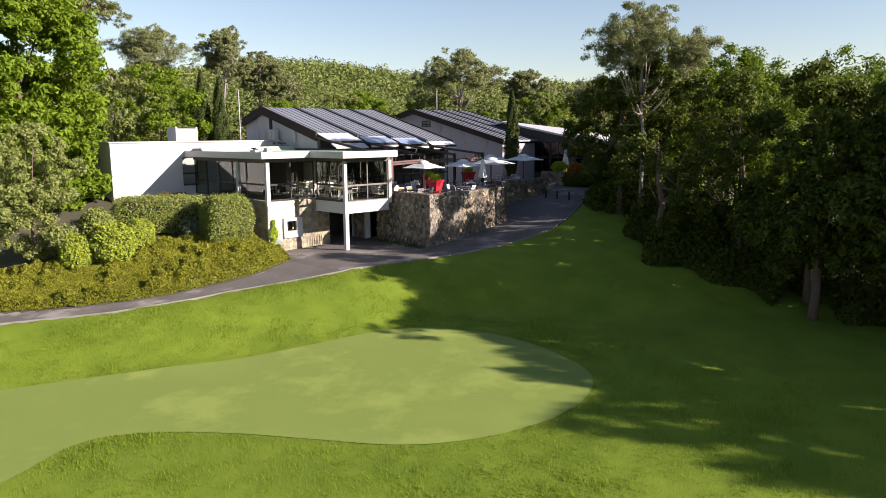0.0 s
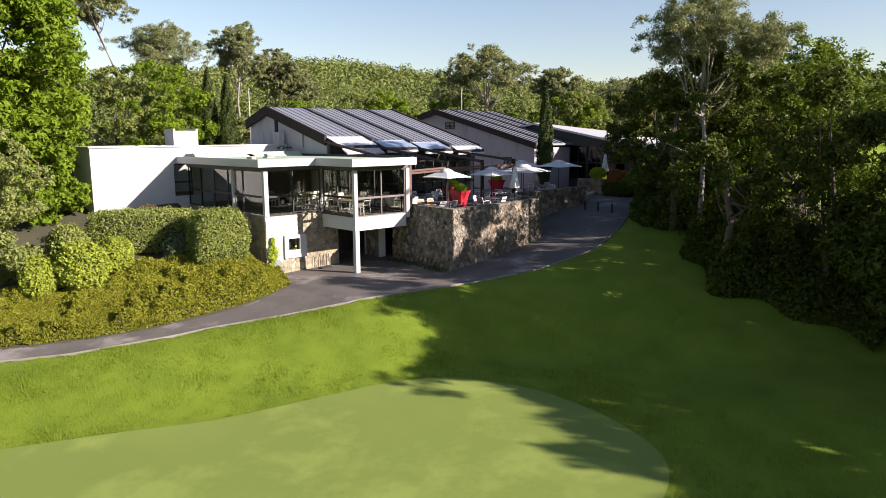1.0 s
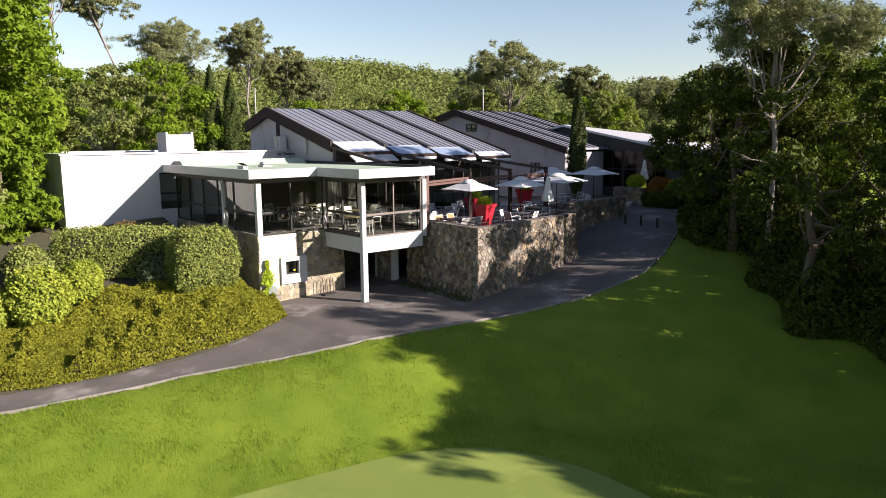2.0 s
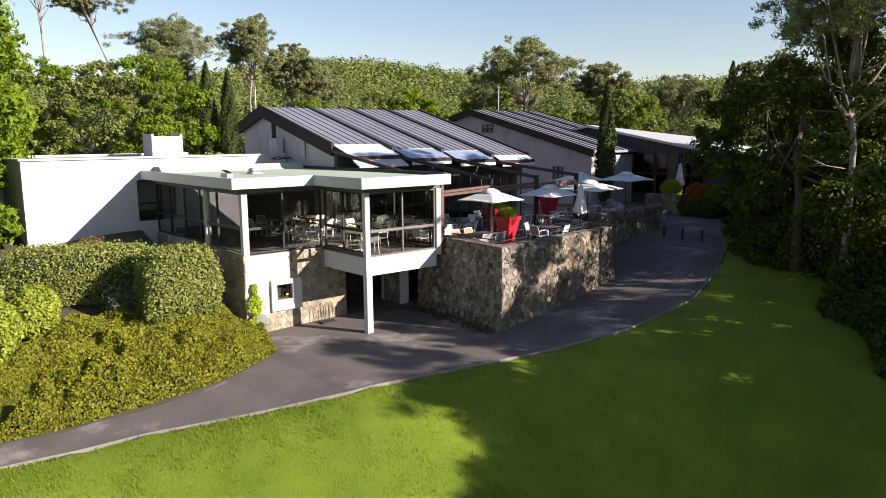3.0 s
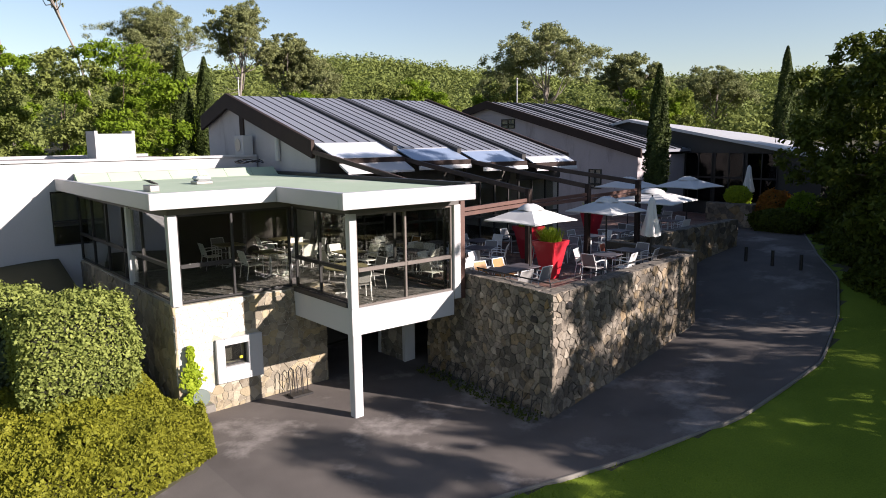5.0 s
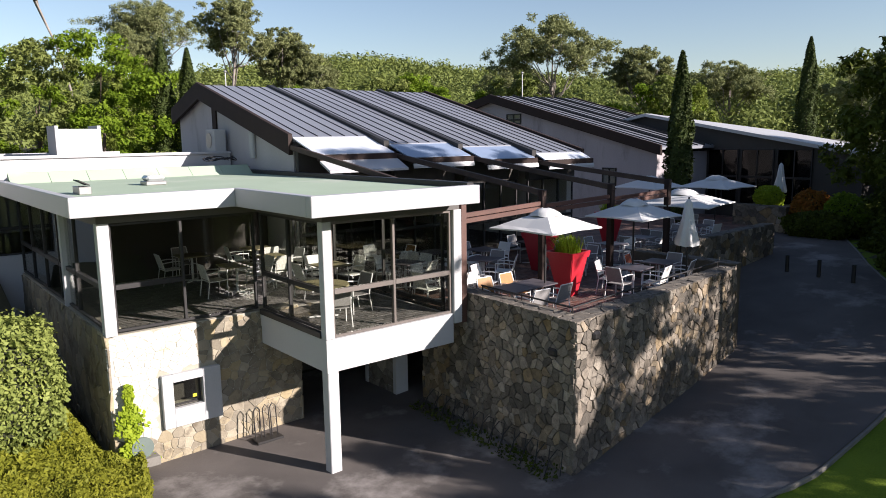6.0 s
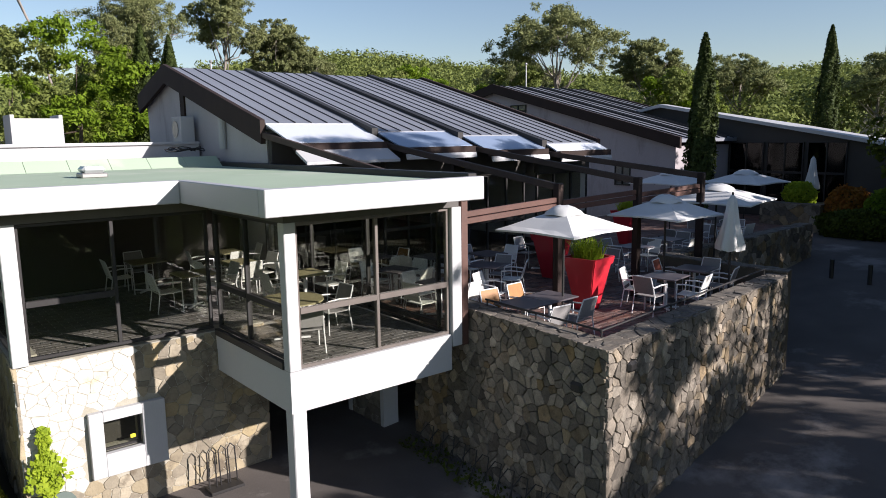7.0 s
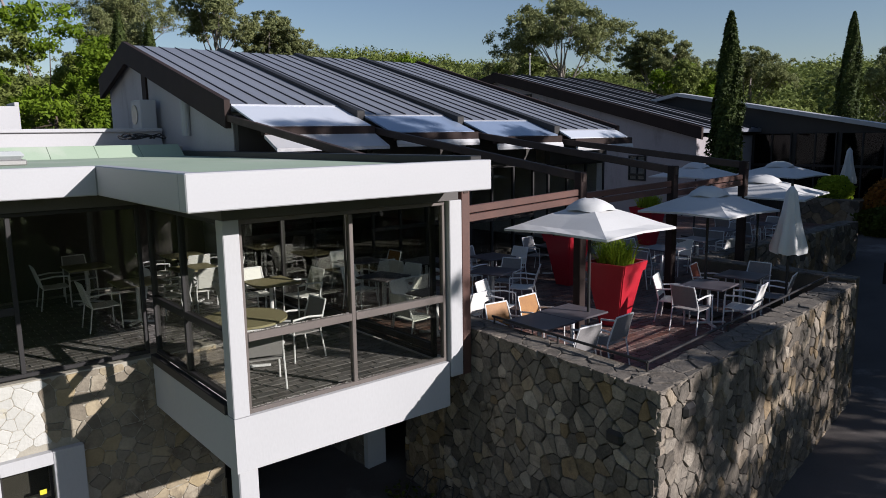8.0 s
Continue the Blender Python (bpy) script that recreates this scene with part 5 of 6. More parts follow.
def make_chair(label, mesh_m, frame_m=ALU):
    """A stacking armchair that faces +y: four legs, seat, tilted back, two arms."""
    c = tagged(new("armchair"), label, "chair", "dining chairs")
    for sx_ in (-1, 1):
        part("leg", rod([(sx_ * 0.27, 0.25, 0), (sx_ * 0.26, 0.24, 0.64)]), frame_m, c)
        part("leg", rod([(sx_ * 0.26, -0.29, 0), (sx_ * 0.25, -0.22, 0.43)]), frame_m, c)
        part("arm", rod([(sx_ * 0.26, 0.25, 0.64), (sx_ * 0.265, 0.0, 0.66), (sx_ * 0.25, -0.27, 0.63)], 0.016), frame_m, c)
        part("back_post", rod([(sx_ * 0.25, -0.22, 0.43), (sx_ * 0.235, -0.28, 0.65), (sx_ * 0.22, -0.35, 0.86)]), frame_m, c)
    part("seat_rail", rod([(-0.25, 0.24, 0.42), (0.25, 0.24, 0.42)]), frame_m, c)
    part("top_rail", rod([(-0.22, -0.35, 0.86), (0.22, -0.35, 0.86)]), frame_m, c)
    bm = bmesh.new()
    rows = [(0.25, 0.425), (0.1, 0.415), (-0.1, 0.408), (-0.21, 0.42)]
    for (ya, za), (yb, zb) in zip(rows, rows[1:]):
        box(bm, -0.24, 0.24, yb, ya, min(za, zb) - 0.006, max(za, zb) + 0.004)
    part("seat", bm, mesh_m, c)
    part("backrest", boxes((-0.225, 0.225, -0.006, 0.006, 0, 0.40), bevel=0.003), mesh_m, c).matrix_basis = pose(0, -0.245, 0.475, 15.5)
    return c


def make_table(label, size, top_m, round_top=False):
    """A cafe table: thin top on a central post with a cross foot."""
    t = tagged(new("cafe_table"), label, "table", "dining tables")
    bm = bmesh.new()
    if round_top:
        r = bmesh.ops.create_cone(bm, cap_ends=True, segments=32, radius1=size / 2, radius2=size / 2, depth=0.03)
        bmesh.ops.translate(bm, vec=(0, 0, 0.735), verts=r["verts"])
    else:
        box(bm, -size / 2, size / 2, -size / 2, size / 2, 0.72, 0.75, bevel=0.008)
    part("tabletop", bm, top_m, t)
    part("pedestal", rod([(0, 0, 0.03), (0, 0, 0.72)], 0.035, 10), ALU, t)
    for a in (45, 135):
        bm = bmesh.new()
        box(bm, -0.33, 0.33, -0.03, 0.03, 0, 0.035, bevel=0.008, m=pose(0, 0, 0.002 if a == 45 else 0.004, 0, 0, a))
        part("foot", bm, ALU, t)
    return t


chair_kinds = {"white": make_chair("pale mesh aluminium armchair on the tiled floor", WHITE_MESH), "grey": make_chair("grey mesh armchair with pale aluminium frame", GREY_MESH),
               "orange": make_chair("armchair with warm orange slatted back", ORANGE_MESH), "red": make_chair("rust red armchair on the terrace", RED_MESH)}
table_kinds = {"dark": make_table("square dark-topped cafe table on the terrace", 0.8, TABLE_TOP), "round": make_table("round pale-topped dining table behind glass", 1.2, WOOD_TOP, True), "pale": make_table("square pale-topped dining table behind glass", 0.8, WOOD_TOP)}
used = set()


def put(kinds, key, x, y, turn, z=TERRACE - 0.006):
    ob, m = kinds[key], pose(x, y, z, 0, 0, turn)
    if (id(kinds), key) not in used:
        used.add((id(kinds), key))
        ob.matrix_world = m
        return ob
    return copy_thing(ob, m)


def setting(x, y, turn, chairs, table="dark", gap=0.62, z=TERRACE - 0.006):
    """A table with chairs on its sides; chairs: (side in degrees, kind)."""
    put(table_kinds, table, x, y, turn, z)
    for side, kind in chairs:
        a = radians(turn + side)
        put(chair_kinds, kind, x + math.sin(-a) * gap * 1.0, y + math.cos(a) * gap, turn + side + 180 + (hash((round(x * 10), side)) % 17 - 8), z)


setting(4.62, -0.55, 2, [(0, "orange"), (180, "grey")])
setting(5.43, -0.50, 2, [(0, "orange"), (180, "grey")])
put(chair_kinds, "white", 5.75, 1.55, 200)
setting(6.9, 2.9, 20, [(0, "orange"), (200, "white"), (270, "grey")])
setting(8.1, 4.2, 0, [(270, "white"), (90, "white"), (0, "grey")])
setting(4.9, 4.0, 15, [(180, "white"), (0, "white"), (270, "white")])
setting(4.75, 2.1, 10, [(90, "white"), (180, "white"), (0, "white")])
setting(6.7, 4.9, 5, [(90, "white"), (270, "white"), (180, "white")])
setting(5.6, 5.9, 0, [(0, "white"), (180, "white"), (270, "orange")])
setting(8.85, -0.85, 8, [(85, "grey"), (20, "white"), (180, "white")])
setting(10.1, -0.8, 8, [(0, "red"), (270, "grey"), (180, "grey")])
setting(9.6, 1.9, 0, [(90, "grey"), (270, "grey")])
setting(11.9, 2.2, 0, [(90, "grey"), (0, "grey"), (270, "white")])
setting(10.4, 4.3, 0, [(180, "grey"), (0, "grey"), (270, "white")])
setting(13.8, 2.4, 0, [(90, "grey"), (270, "grey"), (180, "white")])
setting(15.9, 3.0, 0, [(90, "grey"), (270, "grey")])
setting(18.0, 2.9, 0, [(90, "grey"), (180, "white"), (270, "grey")])
setting(19.4, 4.4, 0, [(90, "grey"), (270, "grey")])
# inside the wing
IN = FLOOR - 0.006
setting(0.95, 1.75, 20, [(250, "grey"), (150, "grey")], "round", 0.85, IN)
setting(2.4, 3.9, 0, [(90, "white"), (270, "white"), (0, "white")], "pale", z=IN)
setting(0.6, 5.6, 0, [(90, "white"), (270, "white")], "pale", z=IN)
setting(1.9, 6.3, 0, [(90, "white"), (270, "white"), (180, "white")], "pale", z=IN)
setting(0.3, 8.0, 0, [(90, "white"), (0, "grey")], "pale", z=IN)
setting(2.3, 8.0, 0, [(90, "white"), (180, "white"), (270, "white")], "pale", z=IN)

glazing("window_wing_east", 7.2, 2.84, 5.19, 3.0, [2.4, 4.8], pose(3.27, 0.3, 0, 0, 0, 90), "dark framed glass doors between room and terrace")

# umbrellas
CANVAS = mat("white_canvas", (0.58, 0.58, 0.575), (0.51, 0.51, 0.505), 1.5, 0.8, bump=0.004)


def umbrella(x, y, size, top, turn, label):
    """An open square parasol: pole, base, eight ribs, canopy with a vent cap."""
    u = thing("parasol", x, y, TERRACE - 0.006, label, "parasol", "parasols on the terrace", turn=turn)
    h = size / 2
    zt, ze = top - TERRACE - 0.06, top - TERRACE - 0.46
    bm = bmesh.new()
    rim, rings = [], []
    n = 4
    for f, z in ((0.16, zt - 0.06), (0.5, zt - 0.06 - (zt - ze) * 0.33), (0.8, zt - 0.06 - (zt - ze) * 0.66), (1.0, ze)):
        ring = []
        for side in range(4):
            for k in range(n):
                t = -1 + 2 * k / n
                c = [(t, -1), (1, t), (-t, 1), (-1, -t)][side]
                sag = 0.03 * f * (1 - abs(t))
                ring.append(bm.verts.new((c[0] * h * f, c[1] * h * f, z - 0.0 + (sag if f == 1.0 else -sag * 0.6))))
        rings.append(ring)
    m_ = 4 * n
    for a, b in zip(rings, rings[1:]):
        for k in range(m_):
            bm.faces.new((a[k], a[(k + 1) % m_], b[(k + 1) % m_], b[k]))
    low = [bm.verts.new(v.co + Vector((0, 0, -0.035))) for v in rings[-1]]
    for k in range(m_):
        bm.faces.new((rings[-1][k], rings[-1][(k + 1) % m_], low[(k + 1) % m_], low[k]))
    part("canopy", bm, CANVAS, u)
    bm = bmesh.new()
    caps = []
    for f, z in ((0.36, zt - 0.115), (0.31, zt - 0.045), (0.21, zt + 0.02), (0.1, zt + 0.05)):
        ring = []
        for k in range(16):
            a = k * math.tau / 16 + math.pi / 4
            q = (abs(math.cos(a)) ** 4 + abs(math.sin(a)) ** 4) ** -0.25
            ring.append(bm.verts.new((math.cos(a) * q * h * f, math.sin(a) * q * h * f, z + 0.015 * math.cos(4 * a))))
        caps.append(ring)
    for a, b in zip(caps, caps[1:]):
        for k in range(16):
            bm.faces.new((a[k], a[(k + 1) % 16], b[(k + 1) % 16], b[k]))
    bm.faces.new(caps[-1])
    part("vent_cap", bm, CANVAS, u, smooth=True)
    part("pole", rod([(0, 0, 0.03), (0, 0, zt + 0.02)], 0.025, 10), DARK_FRAME, u)
    part("base_plate", boxes((-0.3, 0.3, -0.3, 0.3, 0, 0.05), bevel=0.012), DARK_FRAME, u)
    for k, (cx, cy) in enumerate(((-1, -1), (0, -1), (1, -1), (1, 0), (1, 1), (0, 1), (-1, 1), (-1, 0))):
        part("rib", rod([(0, 0, zt - 0.05), (cx * h * 0.97, cy * h * 0.97, ze - 0.03)], 0.009, 5), DARK_FRAME, u)
    return u


umbrella(5.6, -0.68, 1.88, 5.13, 4, "open white square parasol with a vent cap")
umbrella(9.3, -0.5, 1.85, 5.1, 0, "open white square parasol with a vent cap")
umbrella(13.3, 0.55, 2.5, 5.1, 12, "open white parasol turned into the shade")
umbrella(20.6, 3.6, 2.3, 5.1, 0, "open white parasol at the far end of the terrace")
umbrella(18.7, 5.5, 2.2, 5.1, 0, "open white parasol near the second hall")


def furled(x, y, height, z, label):
    """A closed parasol: pole and hanging folds."""
    u = thing("furled_parasol", x, y, z, label, "parasol", turn=20)
    bm = bmesh.new()
    n = 28
    rings = []
    for z_, r, w in ((height, 0.02, 0), (height - 0.12, 0.09, 0.2), (height * 0.78, 0.15, 0.3), (height * 0.66, 0.21, 0.4), (height * 0.56, 0.27, 0.45), (height * 0.52, 0.26, 0.5)):
        rings.append([bm.verts.new(((r * (1 + w * 0.5 * math.cos(7 * a))) * math.cos(a), (r * (1 + w * 0.5 * math.cos(7 * a))) * math.sin(a), z_ + 0.05 * math.cos(7 * a) * w)) for a in (k * math.tau / n for k in range(n))])
    for a, b in zip(rings, rings[1:]):
        for k in range(n):
            bm.faces.new((a[k], b[k], b[(k + 1) % n], a[(k + 1) % n]))
    bm.faces.new(rings[0])
    part("folded_canopy", bm, CANVAS, u, smooth=True)
    part("pole", rod([(0, 0, 0), (0, 0, height + 0.05)], 0.024, 8), DARK_FRAME, u)
    part("base_plate", boxes((-0.28, 0.28, -0.28, 0.28, 0, 0.05), bevel=0.012), DARK_FRAME, u)


furled(9.85, -1.8, 2.55, TERRACE - 0.006, "closed white parasol hanging in folds by the parapet")
furled(26.6, 3.8, 2.9, 2.5, "closed white parasol before the far hall")

# planters
RED_PLASTIC = mat("red_planter", (0.48, 0.022, 0.035), (0.40, 0.018, 0.03), 1.0, 0.35, bump=0.001)
GRASS_LEAF = leaf_mat("planter_leaf", (0.40, 0.48, 0.035), (0.19, 0.28, 0.02), 0.4, 2.0)


def planter(x, y, turn, seed, leafy, label):
    """A tall tapered square pot with a rolled rim, filled with arching leaves."""
    p = thing("planter", x, y, TERRACE - 0.006, label, "planter", "red planters", turn=turn)
    bm = bmesh.new()
    rings = []
    for z, w in ((0, 0.19), (0.02, 0.20), (1.03, 0.38), (1.03, 0.41), (1.2, 0.44), (1.2, 0.385), (1.1, 0.37)):
        rings.append([bm.verts.new((a * w, b * w, z)) for a, b in ((-1, -1), (1, -1), (1, 1), (-1, 1))])
    for a, b in zip(rings, rings[1:]):
        for k in range(4):
            bm.faces.new((a[k], a[(k + 1) % 4], b[(k + 1) % 4], b[k]))
    bm.faces.new(rings[0][::-1])
    bmesh.ops.bevel(bm, geom=[e for e in bm.edges if abs(e.verts[0].co.z - e.verts[1].co.z) > 0.08], offset=0.02, segments=2, affect="EDGES")
    part("pot", bm, RED_PLASTIC, p, "glossy red tapered pot")
    part("soil", boxes((-0.35, 0.35, -0.35, 0.35, 1.0, 1.105)), SOIL, p)
    if leafy:
        rng = np.random.default_rng(seed)
        n, k = 420, 6
        a = rng.uniform(0, math.tau, n)
        base = rng.uniform(-0.25, 0.25, (n, 2))
        reach, up = rng.uniform(0.12, 0.48, n), rng.uniform(0.35, 0.75, n)
        vs, fs = [], []
        t = np.linspace(0, 1, k)
        for i in range(n):
            dx, dy = math.cos(a[i]), math.sin(a[i])
            cx, cy = base[i, 0] + dx * reach[i] * t, base[i, 1] + dy * reach[i] * t
            cz = 1.09 + up[i] * (1.6 * t - 0.9 * t * t)
            w = 0.012 * (1 - t) + 0.001
            o = len(vs) * 2 * k
            vs.append(np.stack([np.stack([cx - dy * w, cy + dx * w, cz], 1), np.stack([cx + dy * w, cy - dx * w, cz], 1)], 1).reshape(-1, 3))
            for j in range(k - 1):
                fs.append((o + 2 * j, o + 2 * j + 1, o + 2 * j + 3, o + 2 * j + 2))
        raw_mesh("grass_tuft", np.concatenate(vs), np.array(fs), GRASS_LEAF, p)
    return p


planter(7.55, 0.3, 8, 1, True, "tall red planter with bright green grassy leaves")
planter(9.7, 3.3, 0, 2, True, "tall red planter standing in the pergola's shade")
planter(16.2, 5.6, 0, 3, True, "tall red planter far along the terrace")

# small things on and round the walls
hatch = thing("window_surround", -1.68, 3.0, 0.68, "small window with a broad white surround in the stone", "window", kind="structure")
hatch.matrix_world = Matrix()
part("surround", boxes((-2.32, -2.09, 2.93, 3.1, 0.68, 1.86), (-1.44, -1.04, 2.93, 3.1, 0.68, 1.86), (-2.088, -1.442, 2.93, 3.1, 0.68, 1.09), (-2.088, -1.442, 2.93, 3.1, 1.68, 1.86), bevel=0.008), WHITE, hatch)
part("frame", boxes((-2.088, -1.442, 3.12, 3.17, 1.091, 1.13), (-2.088, -1.442, 3.12, 3.17, 1.64, 1.679), (-2.088, -2.05, 3.12, 3.17, 1.13, 1.64), (-1.48, -1.442, 3.12, 3.17, 1.13, 1.64)), DARK_FRAME, hatch)
part("pane", boxes((-2.05, -1.48, 3.14, 3.148, 1.13, 1.64)), GLASS, hatch)
part("sticker", boxes((-1.62, -1.53, 3.132, 3.138, 1.2, 1.27)), mat("yellow_sticker", (0.6, 0.55, 0.02), (0.5, 0.46, 0.02), 4.0), hatch, "small yellow sticker")
part("backing", boxes((-2.088, -1.442, 3.46, 3.5, 1.0, 1.75)), DARK_ROOM, hatch)

ac = thing("air_conditioner", 3.25, 12.75, 6.3, "white air conditioning unit on the pale gable", "air conditioner")
part("casing", boxes((-0.32, 0.1, -0.4, 0.4, 0.1, 0.88), bevel=0.02), WHITE_METAL, ac)
bm = bmesh.new()
r = bmesh.ops.create_cone(bm, cap_ends=True, segments=24, radius1=0.26, radius2=0.26, depth=0.02)
bmesh.ops.transform(bm, matrix=pose(-0.331, 0.08, 0.5, 0, 90, 0), verts=r["verts"])
part("fan_grille", bm, GREY_FRAME, ac)
for y in (-0.3, 0.3):
    part("bracket", boxes((-0.3, 0.22, y - 0.02, y + 0.02, -0.08, 0.099)), DARK_FRAME, ac)
cable = thing("cable_coil", 2.4, 10.9, 6.15, "loose black cables lying on the flat roof", "cable")
for k in range(3):
    pts = [(0.5 * math.cos(a + k) + 0.1 * k, 0.35 * math.sin(a * 1.1 + k), 0.03 + 0.05 * (k % 2) + 0.04 * math.sin(3 * a)) for a in np.linspace(0, 5.5, 24)]
    part("cable_loop", rod(pts, 0.018, 5), DARK_FRAME, cable)
vent = thing("rooflight", -1.1, 6.4, 5.72, "clear domed rooflight on the green felt roof", "rooflight")
part("cowl", boxes((-0.25, 0.25, -0.25, 0.25, 0.0, 0.1), bevel=0.02), GREY_FRAME, vent)
part("dome", boxes((-0.23, 0.23, -0.23, 0.23, 0.101, 0.24), bevel=0.06), mat("milky_acrylic", (0.42, 0.44, 0.44), (0.36, 0.38, 0.38), 2.0, 0.15), vent)
lightbox = thing("rooflight", -3.2, 4.4, 5.72, "tilted dark rooflight on the green felt", "rooflight")
part("frame", boxes((-0.12, 0.12, -0.28, 0.28, 0, 0.16), bevel=0.01), GREY_FRAME, lightbox)
part("pane", boxes((-0.11, 0.11, -0.27, 0.27, -0.012, 0.012)), DARK_FRAME, lightbox, "dark tilted pane").matrix_basis = pose(0.0, 0.0, 0.24, 0, 28, 0)

bed = thing("planting_strip", 3.3, -0.75, 0.0, "narrow dark planted strip at the foot of the stone wall", "planting strip", turn=-3.9)
part("soil", boxes((-0.2, 0.38, -2.5, 2.5, 0.0, 0.06)), SOIL, bed)
rng = np.random.default_rng(63)
n = 900
p = np.stack([rng.uniform(-0.22, 0.33, n), rng.uniform(-2.5, 2.5, n), 0.06 + rng.random(n) ** 1.5 * 0.16], 1)
v, f = leaf_arrays(p, 0.06, rng, 1.5, None, 0.6)
raw_mesh("foliage", v, f, OAK_LEAF, bed)
rack = thing("bicycle_rack", 3.64, -0.2, 0.0, "black wire bicycle rack along the foot of the wall", "bicycle rack", turn=-3.9)
part("rail", rod([(-0.35, 1.6, 0.04), (-0.35, -3.0, 0.04)], 0.016), DARK_FRAME, rack)
for k in range(13):
    y = 1.5 - 0.36 * k
    part("hoop", rod([(-0.38, y, 0.03), (-0.25, y - 0.05, 0.45), (-0.1, y - 0.1, 0.62), (0.02, y - 0.14, 0.55), (-0.12, y - 0.2, 0.03)], 0.012, 5), DARK_FRAME, rack)
stand = thing("bag_stand", -0.2, 2.55, 0.0, "black wire golf bag stand by the stone wall", "stand")
for x in (-0.2, 0.02, 0.2):
    part("hoop", rod([(x - 0.07, 0.0, 0.06), (x - 0.07, 0.06, 0.72), (x, 0.08, 0.8), (x + 0.07, 0.06, 0.72), (x + 0.07, 0.0, 0.06)], 0.013, 6), DARK_FRAME, stand)
part("foot_tray", boxes((-0.32, 0.32, -0.22, 0.14, 0.0, 0.06), bevel=0.01), DARK_FRAME, stand)
disc = thing("round_sign", -2.86, 2.75, 0.1, "round grey-green disc leaning at the wall's foot", "sign")
bm = bmesh.new()
r = bmesh.ops.create_cone(bm, cap_ends=True, segments=32, radius1=0.22, radius2=0.22, depth=0.04)
bmesh.ops.transform(bm, matrix=pose(0, 0, 0.41, 82, 0, 0), verts=r["verts"])
part("disc", bm, mat("grey_green_paint", (0.095, 0.125, 0.11), (0.07, 0.095, 0.085), 3.0, 0.5), disc)
part("foot", boxes((-0.3, 0.3, -0.16, 0.16, 0.0, 0.2), bevel=0.02), KERB, disc)
for i, (x, y, z, m_) in enumerate(((4.2, -3.30, 2.85, 0), (3.62, -2.75, 2.5, 0))):
    lamp = thing("wall_lamp", x, y, z, "small dark bulkhead lamp on the stone wall", "wall lamp", "wall lamps")
    part("body", boxes((-0.12, 0.12, -0.09, 0.05, -0.09, 0.09), bevel=0.045) if i == 0 else boxes((-0.09, 0.05, -0.13, 0.13, -0.09, 0.09), bevel=0.045), DARK_FRAME, lamp)
for x, y in ((18.07, -0.66), (17.95, -1.79), (17.85, -2.92)):
    b = thing("bollard", x, y, float(path_level(x)), "short dark bollard on the path", "bollard", "bollards")
    part("shaft", rod([(0, 0, 0), (0, 0, 0.56), (0, 0, 0.6)], 0.065, 10), DARK_FRAME, b)

# ivy on the wall, shrubs at the far end, pier in the recess
rng = np.random.default_rng(61)
ivy = thing("climbing_plant", -3.02, 2.95, 0.1, "bright green climber on the pale stone wall", "climber")
n = 1500
z = rng.random(n) ** 1.1 * 1.75
w = (0.36 * (1 - (z / 1.85) ** 2) + 0.05) * (0.75 + 0.3 * np.sin(7 * z + 1) + 0.15 * np.sin(17 * z))
p = np.stack([rng.normal(0, 0.45, n).clip(-1, 1) * w, -0.03 - rng.random(n) * 0.22 * (1 - z / 2.2), z], 1)
v, f = leaf_arrays(p, 0.075, rng, 1.4, np.tile((0.2, -0.8, 0.4), (n, 1)))
raw_mesh("leaves", v, f, GRASS_LEAF, ivy)
bm = bmesh.new()
for k in range(4):
    tube(bm, [(-0.1 + 0.07 * k, -0.03, 0), (-0.05 + 0.03 * k, -0.02, 0.8), (0.02 * k, -0.02, 1.5)], [0.012, 0.008, 0.004], 5)
part("stem", bm, BARK, ivy)
pier = wall("stone_pier", boxes((3.58, 3.9, 2.68, 4.1, -0.1, 2.25)), PALE_MORTAR, "stone pier with white edges between two dark openings")
stone_face(pier, (3.58, 3.98, 0.0), (0, -1, 0), 1.2, 2.25, STONE, 8, 0.28)
part("white_edge", boxes((3.53, 3.92, 2.65, 2.78, 0.0, 2.25)), WHITE, pier)
part("white_edge", boxes((3.53, 3.92, 3.98, 4.12, 0.0, 2.25)), WHITE, pier)
end_wall = wall("end_wall", boxes((25.0, 25.4, 2.7, 5.2, 1.5, 3.5)), MORTAR, "low stone wall at the far end of the terrace")
stone_face(end_wall, (25.0, 5.2, 1.7), (0, -1, 0), 2.5, 1.8, STONE, 9, 0.3)
coping(end_wall, (25.41, 2.7), (25.41, 5.2), 0.42, 3.5, 15)
tagged(mesh_object("planting_bed", boxes((25.402, 27.4, 2.7, 5.2, 1.5, 3.4)), SOIL), "raised bed of dark soil behind the low stone wall", "planting bed", kind="structure")
BED = lambda x, y: 3.45 - float(ground(x, y))
RED_LEAF = leaf_mat("red_shrub_leaf", (0.34, 0.10, 0.02), (0.20, 0.13, 0.02), 0.3, 1.5)
bush(25.95, 4.0, 0.6, 0.62, 0.95, "rounded yellow-green shrub on the far wall", 71, 5000, 0.08, leaf_m=GRASS_LEAF, lift=BED(25.95, 4.0))
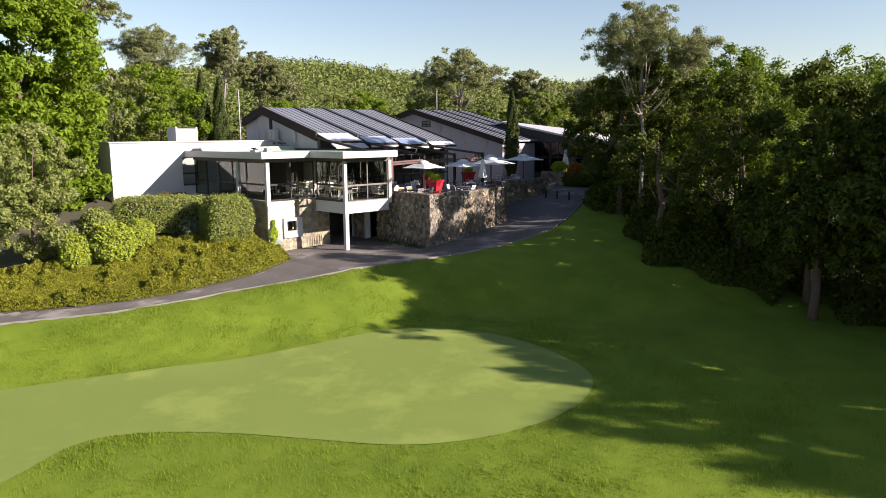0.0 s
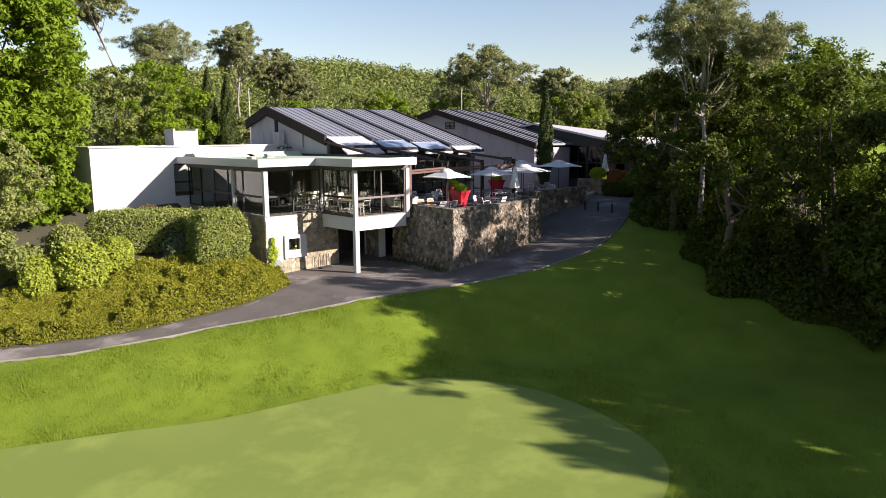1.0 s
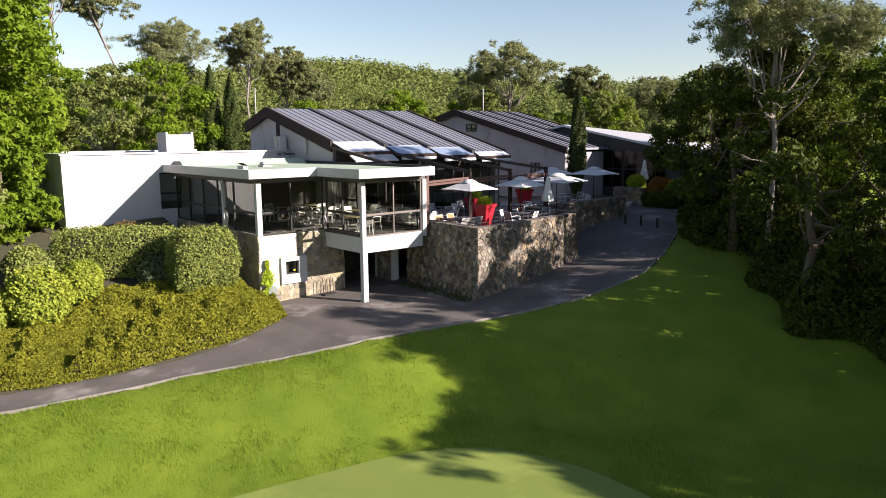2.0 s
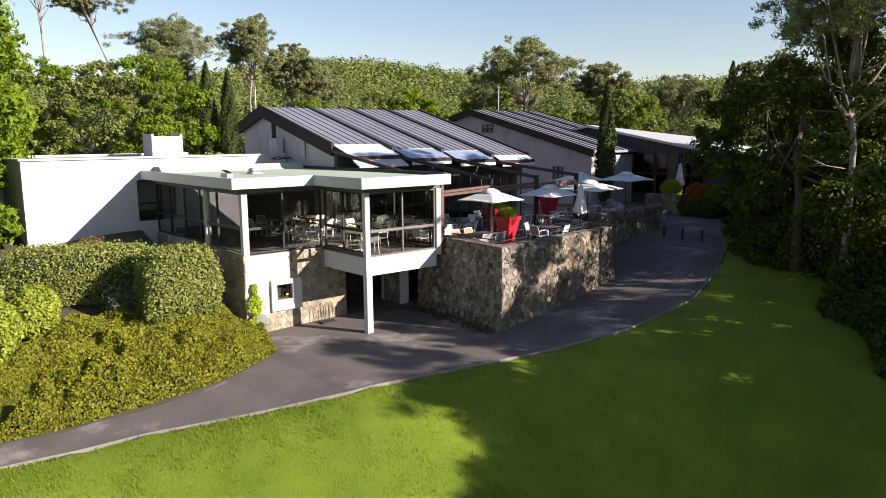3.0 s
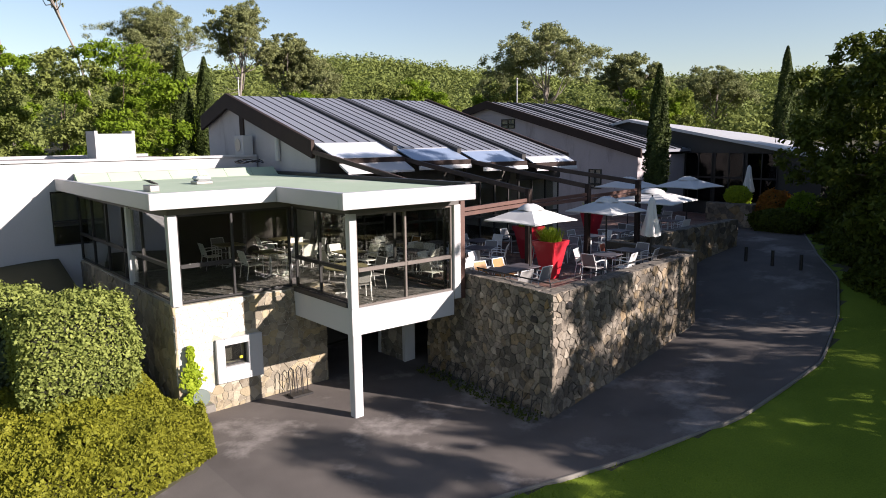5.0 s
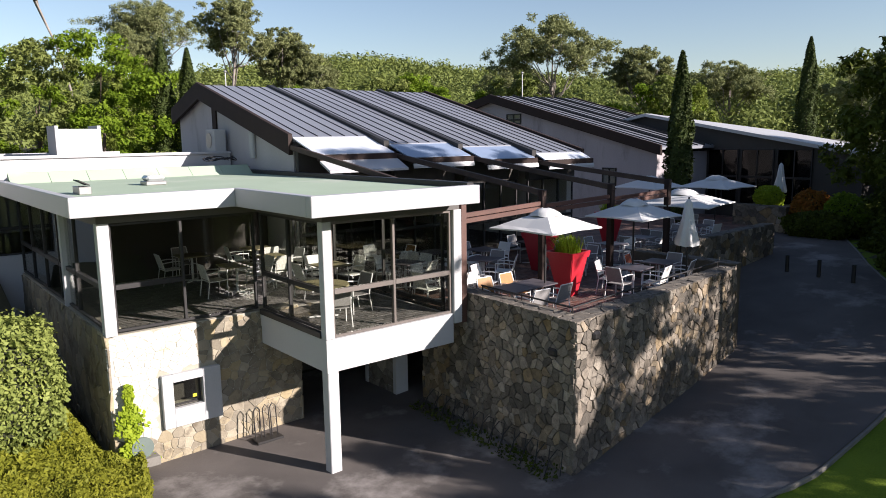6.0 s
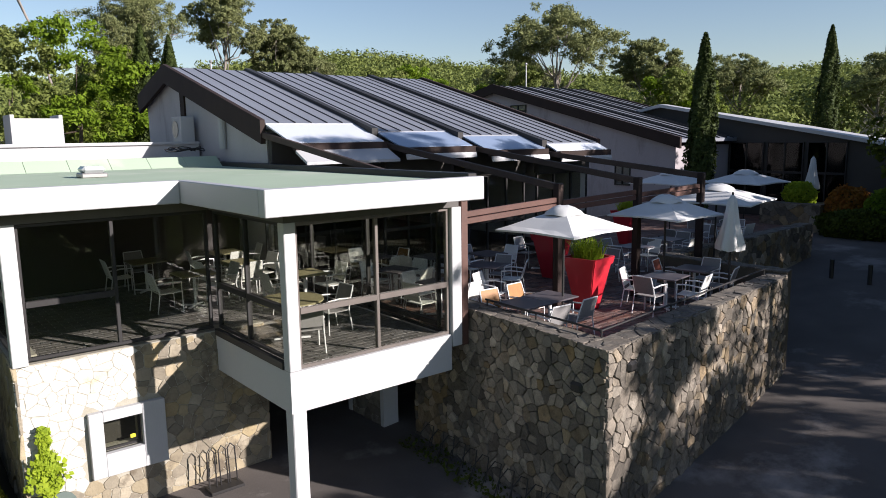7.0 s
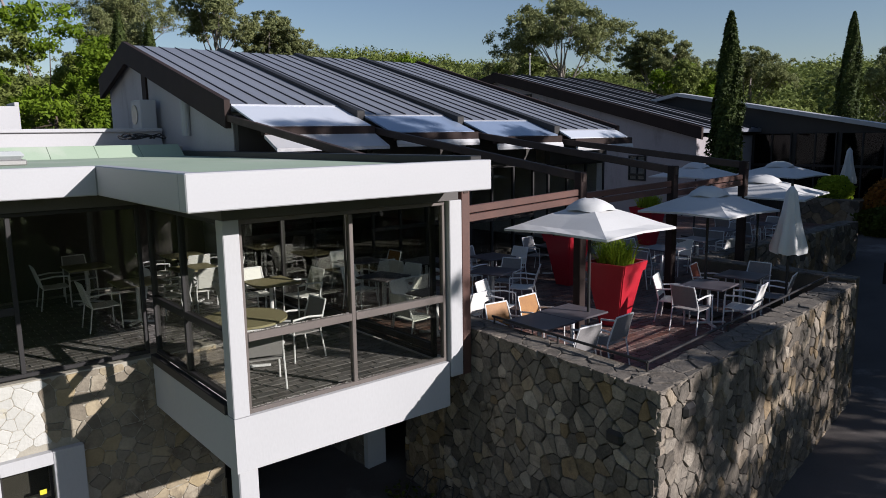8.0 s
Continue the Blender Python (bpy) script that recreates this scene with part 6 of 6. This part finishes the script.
bush(25.75, 1.95, 0.85, 0.85, 1.75, "red and orange shrub spilling past the end of the low wall", 72, 6000, 0.09, leaf_m=RED_LEAF, lift=0.15)
bush(25.75, 0.55, 0.95, 0.9, 1.65, "loose green shrub beside the red one", 73, 6000, 0.09, leaf_m=BRIGHT_LEAF, lift=0.15)
bush(24.75, 1.2, 0.6, 1.5, 1.15, "low dark green shrub at the foot of the bank", 75, 7000, 0.09, leaf_m=OAK_LEAF)
bush(8.3, 33.0, 1.4, 1.2, 3.2, "rounded pale-flecked shrub behind the flat roof", 74, 5000, 0.16, leaf_m=HEDGE_LEAF)

# rails inside the parapet, pipe on the gable
rail = thing("handrail", 4.12, 0.0, 3.37, "thin dark metal handrail inside the stone parapet", "handrail")
rail.matrix_world = Matrix()
part("bar", rod([(4.2, 0.04, 3.36), (4.04, -2.86, 3.36)], 0.02, 8), DARK_FRAME, rail)
part("bar", rod([(4.04, -2.86, 3.36), (10.95, -2.06, 3.36)], 0.018, 8), DARK_FRAME, rail)
for x, y in ((4.2, 0.0), (4.125, -1.35), (4.04, -2.86), (6.4, -2.587), (8.7, -2.32), (10.9, -2.066)):
    part("upright", rod([(x, y, 3.2), (x, y, 3.355)], 0.016, 8), DARK_FRAME, rail)
pipe = thing("downpipe", 3.4, 10.35, 6.2, "pale grey downpipe on the gable wall", "downpipe")
part("pipe", rod([(0, 0, 0.0), (0, 0, 0.95)], 0.11, 12), WHITE_METAL, pipe)

# slim masts behind the roofs
for x, y, top, label in ((14.24, 37.86, 11.6, "slim pale mast behind the hall's roof"), (36.84, 30.63, 11.97, "slim grey mast with a small round cap")):
    base = float(ground(x, y))
    mast = thing("mast", x, y, base, label, "mast")
    part("pole", rod([(0, 0, 0), (0, 0, top - base)], 0.045, 8), WHITE_METAL, mast)
    bm = bmesh.new()
    bmesh.ops.create_uvsphere(bm, u_segments=10, v_segments=6, radius=0.11)
    bmesh.ops.translate(bm, vec=(0, 0, top - base), verts=bm.verts)
    part("cap", bm, GREY_FRAME, mast)
